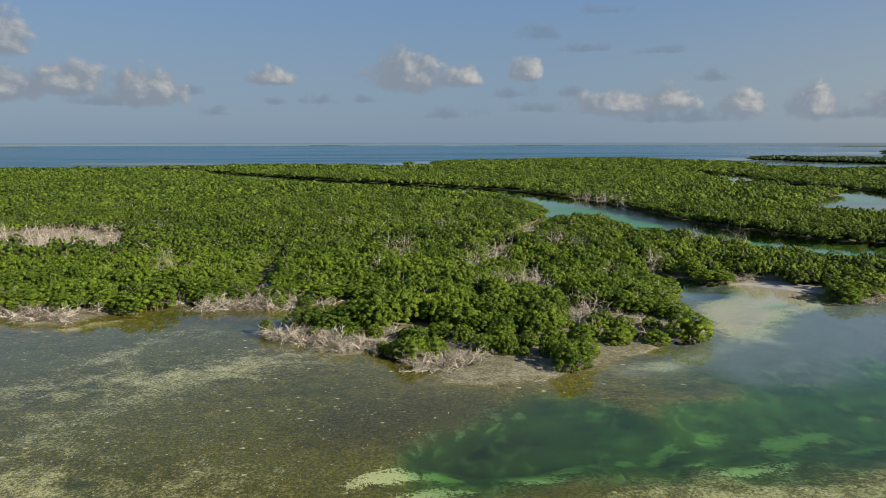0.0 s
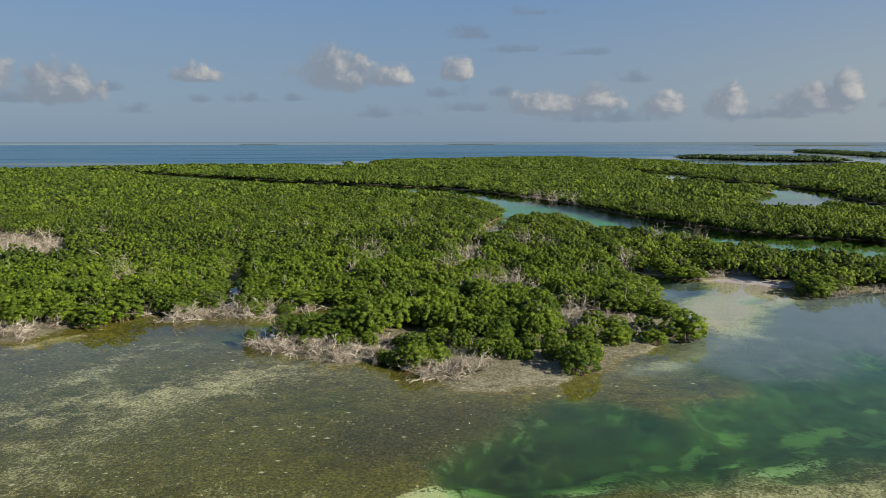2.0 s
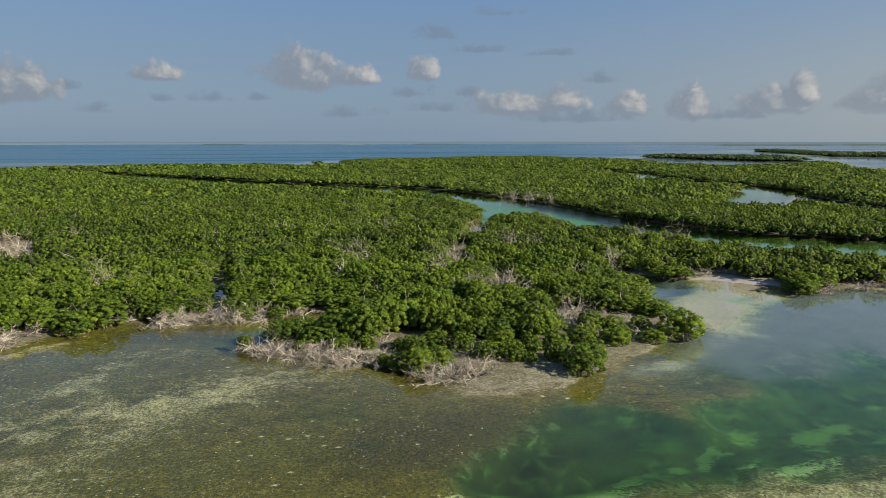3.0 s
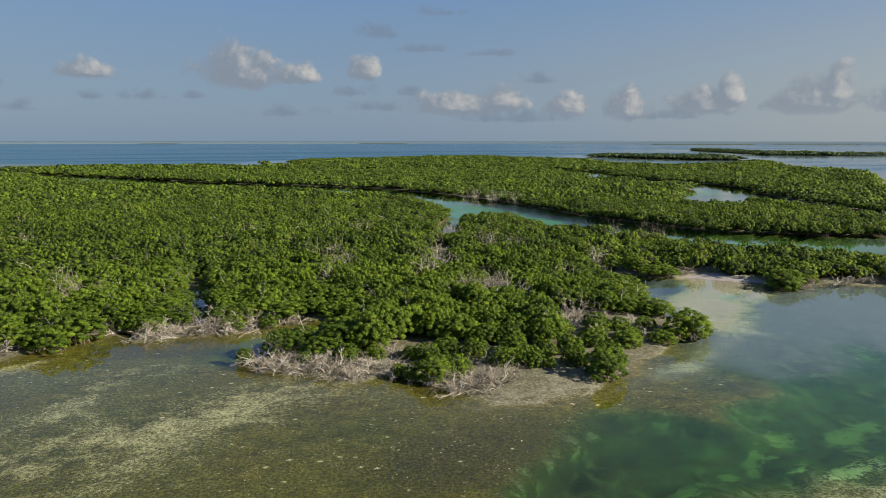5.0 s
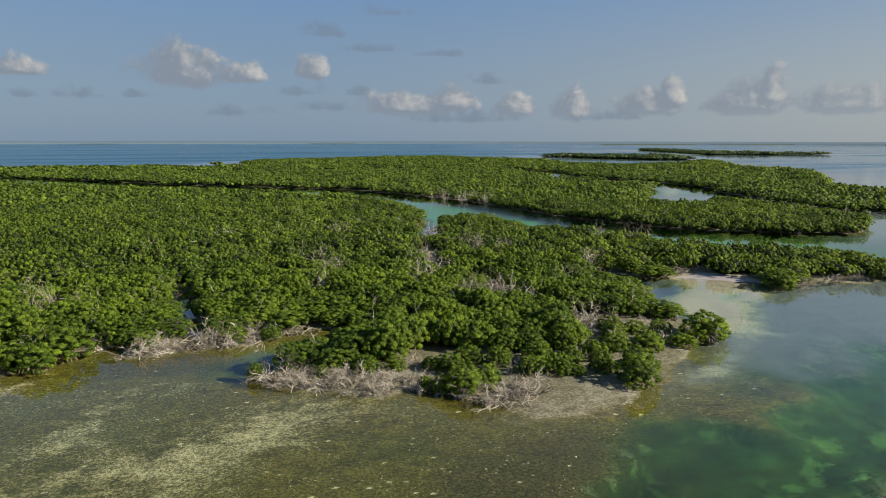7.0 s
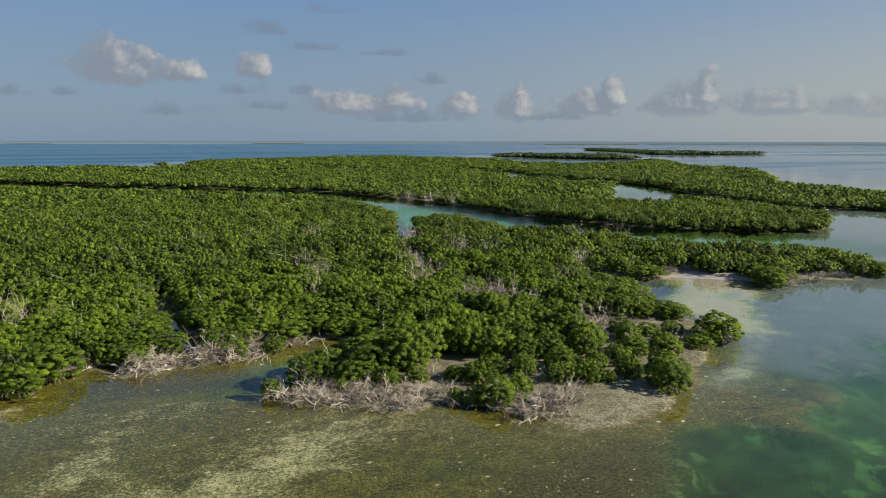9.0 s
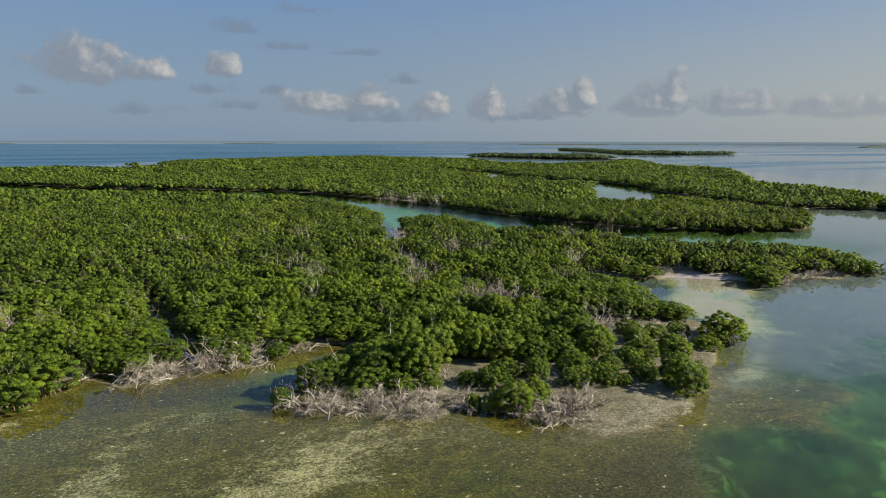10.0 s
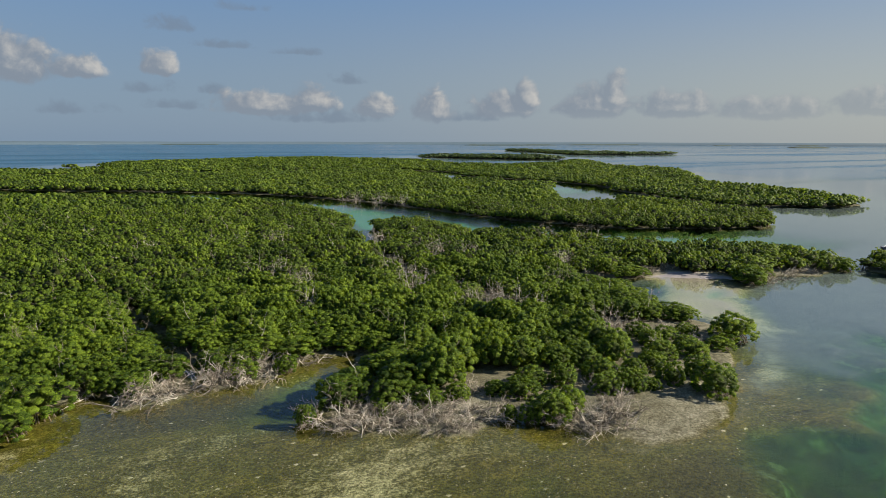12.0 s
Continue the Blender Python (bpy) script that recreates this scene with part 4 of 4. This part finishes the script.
wood("mangrove_bank", "low green mangrove fringe over the channel water", MIDDLE_EDGE, fx[fringe], fy[fringe], fd[fringe], spread=(0.5, 0.8), rough=0.3)
cx, cy, cd = scatter(5.0, 300, 620, 0.6)
edge = cd < 4
wood("mangrove_wood", "far mangrove wood along the channel", DISTANT, cx[~edge], cy[~edge], cd[~edge], spread=(0.85, 1.3), rough=0.16)
wood("mangrove_bank", "far mangrove edge hanging over the channel water", DISTANT_EDGE, cx[edge], cy[edge], cd[edge])
dx, dy, dd = scatter(8.2, 620, 1250, 1.5)
keep = shore_distance(dx, dy, STRIP) < -30
dx, dy, dd = dx[keep], dy[keep], dd[keep]
dx, dy, dd = np.append(dx, [-46, -42.5, -40, 1, -6, -12]), np.append(dy, [840, 838, 842, 822, 836, 842]), np.append(dd, [3, 6, 3, 9, 9, 9])
wood("mangrove_wood", "far mangrove wood against the open sea", FARTHEST, dx, dy, dd, rough=0.22)
ex, ey = np.meshgrid(np.arange(440, 1220, 9.0), np.arange(840, 1740, 9.0))
ex, ey = ex.ravel() + rng.uniform(-4, 4, ex.size), ey.ravel() + rng.uniform(-4, 4, ex.size)
far_off = (np.hypot(ex + 20, ey - 15) > 1250) | (shore_distance(ex, ey, STRIP) > -30)
ex, ey = ex[far_off], ey[far_off]
ed = land(ex, ey)
wood("mangrove_wood", "low mangrove islands far out on the flats", FARTHEST, ex[ed > 0], ey[ed > 0], ed[ed > 0], 1.8, rough=0.25, leaf=FAR_GREEN_HAZED)

# bleached twigs poking from the thicket
pick = rng.uniform(0, 1, len(ax)) < 0.28
v, f = planted([dead_stem(2.4, 3.7) for _ in range(5)], ax[pick], ay[pick], np.full(pick.sum(), 0.9), rng.uniform(0.85, 1.15, pick.sum()))
tagged(new("dead_twigs", mesh_object("dead_twigs", v, f, DEADWOOD)), "pale dead twigs poking out of green mangrove crowns", "dead twigs", kind="stuff")
pick = rng.uniform(0, 1, len(bx)) < 0.07
v, f = planted([dead_stem(2.4, 3.9) for _ in range(5)], bx[pick], by[pick], np.full(pick.sum(), 1.3), rng.uniform(0.9, 1.15, pick.sum()))
tagged(new("dead_twigs", mesh_object("dead_twigs", v, f, DEADWOOD)), "pale dead twigs in the thicket behind the shore", "dead twigs", kind="stuff")

# prop roots under the edges of the nearer banks
edge = bd < 3.0
v, f = planted([joined([stilt_root() for _ in range(2)]) for _ in range(4)], np.repeat(bx[edge], 3), np.repeat(by[edge], 3), np.full(3 * edge.sum(), 1.1), np.full(3 * edge.sum(), 1.2))
tagged(new("mangrove_roots", mesh_object("mangrove_roots", v, f, BARK)), "brown prop roots under the mangrove edges of the banks", "roots", kind="stuff")

# clumps of algae and sponge standing up from the flats
def clump_material():
    m, t, o = material("algae_clump")
    geo = node(t, "ShaderNodeNewGeometry")
    p = geo.outputs["Position"]
    own = maths(t, "ADD", maths(t, "MULTIPLY", geo.outputs["Random Per Island"], 0.8), maths(t, "MULTIPLY_ADD", noisy(t, p, 0.25, 3), 0.9, -0.35))
    col = ramp(t, own, [(0.1, (0.050, 0.044, 0.016)), (0.5, (0.11, 0.096, 0.036)), (0.8, (0.19, 0.17, 0.09)), (1.0, (0.42, 0.40, 0.30))])
    b = node(t, "ShaderNodeBsdfPrincipled", ins={"Base Color": col, "Roughness": 0.9, "Specular IOR Level": 0.1, "Normal": bumped(t, noisy(t, p, 18, 3), 0.6, 0.04)})
    t.links.new(b.outputs[0], o.inputs[0])
    return m


ALGAE = clump_material()
kx, ky = rng.uniform(-85, 40, 24000), 48 + 60 * rng.uniform(0, 1, 24000) ** 1.3
kz, _, _, kbank, _, _ = relief(kx, ky)
kd = land(kx, ky)
keep = (kd < -0.4) & (kz > -0.5) & (kx < 24 - 0.5 * (ky - 75)) & (kbank < 0.4) & (waves(kx, ky, 3.5, 41, 3) + 0.7 * waves(kx, ky, 14.0, 42, 2) > rng.uniform(-0.75, 0.45, kx.shape))
kx, ky, kz = kx[keep], ky[keep], kz[keep]
kr = rng.uniform(0.05, 0.12, kx.shape) * rng.uniform(0.7, 1.4, kx.shape)
turn = rng.uniform(0, 2 * math.pi, kx.shape)
c, s = np.cos(turn)[:, None], np.sin(turn)[:, None]
shape = GEM_V[None] * rng.uniform(0.75, 1.3, (len(kx), 5, 3))
v = np.stack([(shape[..., 0] * c - shape[..., 1] * s) * kr[:, None] + kx[:, None], (shape[..., 0] * s + shape[..., 1] * c) * kr[:, None] + ky[:, None], shape[..., 2] * kr[:, None] * 0.75 + kz[:, None]], -1)
tagged(new("algae_clumps", mesh_object("algae_clumps", v.reshape(-1, 3), (GEM_F[None, :3] + 5 * np.arange(len(kx))[:, None, None]).reshape(-1, 3), ALGAE)),
       "brown clumps of algae and pale sponge dotting the flats", "algae", kind="stuff")

# bleached crowns on the bank of the channel
for x, y, size in [(77.8, 171.3, 1.5), (79, 170.6, 1.4), (76.8, 172, 1.35)]:
    dead_tree(x, y, size)

# ---- the distance ----
def plain_material(name, dark, light, scale, rough=0.5, metal=0.0):
    m, t, o = material(name)
    p = where(t)
    b = node(t, "ShaderNodeBsdfPrincipled", ins={"Base Color": mix(t, noisy(t, p, scale, 4), dark, light), "Roughness": rough, "Metallic": metal})
    t.links.new(b.outputs[0], o.inputs[0])
    return m


# bluish dark green with the haze of distance put into it
HAZE_TINT_ISLE = plain_material("haze_tinted_mangrove", (0.030, 0.048, 0.038), (0.050, 0.074, 0.054), 0.05, 0.9)
# distant haze painted into the shore's colour as blue-grey
HAZE_TINT = plain_material("haze_tinted_shore", (0.075, 0.12, 0.16), (0.10, 0.15, 0.19), 0.01, 0.9)


def low_island(name, label, ax, ay, bx, by, tall, wide, mat):
    """A long low wooded island with an uneven top."""
    steps = max(12, int(math.hypot(bx - ax, by - ay) / 12))
    u = np.linspace(0, 1, steps)
    along = unit(np.array([bx - ax, by - ay], float))
    side = np.array([-along[1], along[0]])
    path = np.stack([ax + (bx - ax) * u, ay + (by - ay) * u], 1)
    top = tall * np.minimum(1, np.minimum(u, 1 - u) * 12 + 0.25) * (0.8 + 0.35 * waves(path[:, 0], path[:, 1], 90.0, 21))
    rows = [np.column_stack([path + side * wide * k, np.maximum(top * h, -0.2)]) for k, h in ((-0.5, -1.0), (-0.42, 0.7), (-0.1, 1.0), (0.4, 0.75), (0.5, -1.0))]
    v = np.concatenate(rows)
    idx = np.arange(len(v)).reshape(5, steps)
    q = np.stack([idx[:-1, :-1], idx[:-1, 1:], idx[1:, 1:], idx[1:, :-1]], -1).reshape(-1, 4)
    return tagged(new(name, mesh_object(name, v, q, mat)), label, "island", kind="structure")


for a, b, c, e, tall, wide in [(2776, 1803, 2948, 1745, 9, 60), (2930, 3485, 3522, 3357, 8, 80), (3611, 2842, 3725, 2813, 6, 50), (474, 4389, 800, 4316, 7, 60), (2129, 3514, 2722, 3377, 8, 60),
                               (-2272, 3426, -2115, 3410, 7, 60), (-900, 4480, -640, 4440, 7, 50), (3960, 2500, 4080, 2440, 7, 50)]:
    low_island("distant_island", "low dark green mangrove island far off on the sea", a, b, c, e, 0.75 * tall, wide, HAZE_TINT_ISLE)
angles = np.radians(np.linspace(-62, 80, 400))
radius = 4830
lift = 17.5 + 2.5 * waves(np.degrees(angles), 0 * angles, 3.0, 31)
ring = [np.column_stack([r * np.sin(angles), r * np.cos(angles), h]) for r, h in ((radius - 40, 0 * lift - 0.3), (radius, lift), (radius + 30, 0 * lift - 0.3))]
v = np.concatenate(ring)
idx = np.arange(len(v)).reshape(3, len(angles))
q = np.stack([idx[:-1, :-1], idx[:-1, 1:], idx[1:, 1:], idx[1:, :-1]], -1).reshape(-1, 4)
tagged(new("backdrop", mesh_object("backdrop", v, q, HAZE_TINT)), "far shore along the horizon with haze painted in as blue-grey", "distant shore", kind="structure")


# ---- boats ----
GELCOAT = plain_material("white_gelcoat", (0.62, 0.62, 0.60), (0.80, 0.80, 0.78), 1.5, 0.3)
NAVY = plain_material("navy_paint", (0.02, 0.03, 0.06), (0.035, 0.05, 0.09), 1.5, 0.35)
VINYL = plain_material("seat_vinyl", (0.30, 0.27, 0.22), (0.42, 0.38, 0.32), 4.0, 0.6)
COWL = plain_material("motor_cowl", (0.02, 0.02, 0.022), (0.035, 0.035, 0.04), 3.0, 0.3)
STEEL = plain_material("stainless_rail", (0.5, 0.5, 0.5), (0.6, 0.6, 0.6), 3.0, 0.25, 1.0)


def part(name, bm, mat, parent, label=""):
    me = bpy.data.meshes.new(name)
    bm.to_mesh(me)
    bm.free()
    me.materials.append(mat)
    ob = new(name, me)
    ob.parent = parent
    return tagged(ob, label)


def block(x, y, z, lx, ly, lz, bevel=0.04, taper=1.0):
    """A bevelled block standing at z, narrower above by taper."""
    bm = bmesh.new()
    bmesh.ops.create_cube(bm, size=1)
    for v in bm.verts:
        k = taper if v.co.z > 0 else 1.0
        v.co = (x + v.co.x * lx * k, y + v.co.y * ly * k, z + (v.co.z + 0.5) * lz)
    bmesh.ops.bevel(bm, geom=bm.edges[:], offset=bevel, segments=2, affect="EDGES", profile=0.5)
    return bm


def hull_shape(length, beam, depth):
    """An open hull with a raked bow, a floor inside and a rolled gunwale."""
    bm = bmesh.new()
    rings = []
    for i in range(11):
        u = i / 10
        w = beam / 2 * (1 - max(0, u - 0.45) ** 2.2 * 3.6)
        w = max(w, 0.04)
        sheer = depth * (0.82 + 0.3 * u * u)
        x = -length / 2 + length * u
        keel = -0.12 + 0.3 * max(0, u - 0.7) ** 1.5
        section = [(0, keel), (w * 0.72, keel + 0.14), (w, sheer), (w * 0.9, sheer + 0.02), (w * 0.86, sheer - 0.05), (w * 0.72, 0.22), (0, 0.2)]
        ring = [bm.verts.new((x + (0.35 * z if u > 0.8 else 0), y, z)) for y, z in section] + [bm.verts.new((x + (0.35 * z if u > 0.8 else 0), -y, z)) for y, z in section[-2:0:-1]]
        rings.append(ring)
    n = len(rings[0])
    for a, b in zip(rings, rings[1:]):
        for k in range(n):
            bm.faces.new((a[k], a[(k + 1) % n], b[(k + 1) % n], b[k]))
    bm.faces.new(rings[0])
    bm.faces.new(list(reversed(rings[-1])))
    bmesh.ops.recalc_face_normals(bm, faces=bm.faces[:])
    return bm


def rod(a, b, radius):
    bm = bmesh.new()
    v, f = tube([a, b], [radius, radius], 8)
    vs = [bm.verts.new(p) for p in v]
    for t in f:
        bm.faces.new([vs[i] for i in t])
    return bm


def motor_boat(x, y, heading, paint, label, roofed):
    boat = tagged(new("motor_boat"), label, "boat", "boats")
    part("hull", hull_shape(5.4, 2.0, 0.75), paint, boat)
    console = part("console", block(-0.1, 0, 0.2, 0.7, 0.8, 0.95, 0.05, 0.85), GELCOAT, boat)
    part("windscreen", block(0.18, 0, 1.1, 0.04, 0.7, 0.35, 0.01), COWL, console, "dark tinted windscreen")
    part("seat", block(-1.0, 0, 0.2, 0.5, 1.0, 0.5, 0.06), VINYL, boat, "beige vinyl seat")
    part("foredeck", block(1.75, 0, 0.62, 1.2, 0.9, 0.08, 0.03), GELCOAT, boat)
    motor = part("outboard_motor", block(-2.85, 0, 0.75, 0.45, 0.42, 0.6, 0.08, 0.85), COWL, boat, "black outboard motor")
    part("motor_leg", block(-2.8, 0, -0.45, 0.18, 0.12, 1.25, 0.02), COWL, motor)
    if roofed:
        for px in (-0.6, 0.5):
            for py in (-0.6, 0.6):
                part("roof_post", rod((px, py, 0.3), (px, py * 0.92, 3.35), 0.03), STEEL, boat)
        part("roof", block(-0.05, 0, 3.3, 1.9, 1.6, 0.09, 0.04), GELCOAT, boat, "white hard top")
    boat.matrix_basis = pose(x, y, 0.0, 0, 0, heading)
    return boat


motor_boat(150.5, 129, 170, NAVY, "small dark blue motor boat on the calm bay", False)
motor_boat(197, 198, 30, GELCOAT, "white motor boat with a hard top behind the mangroves", True)
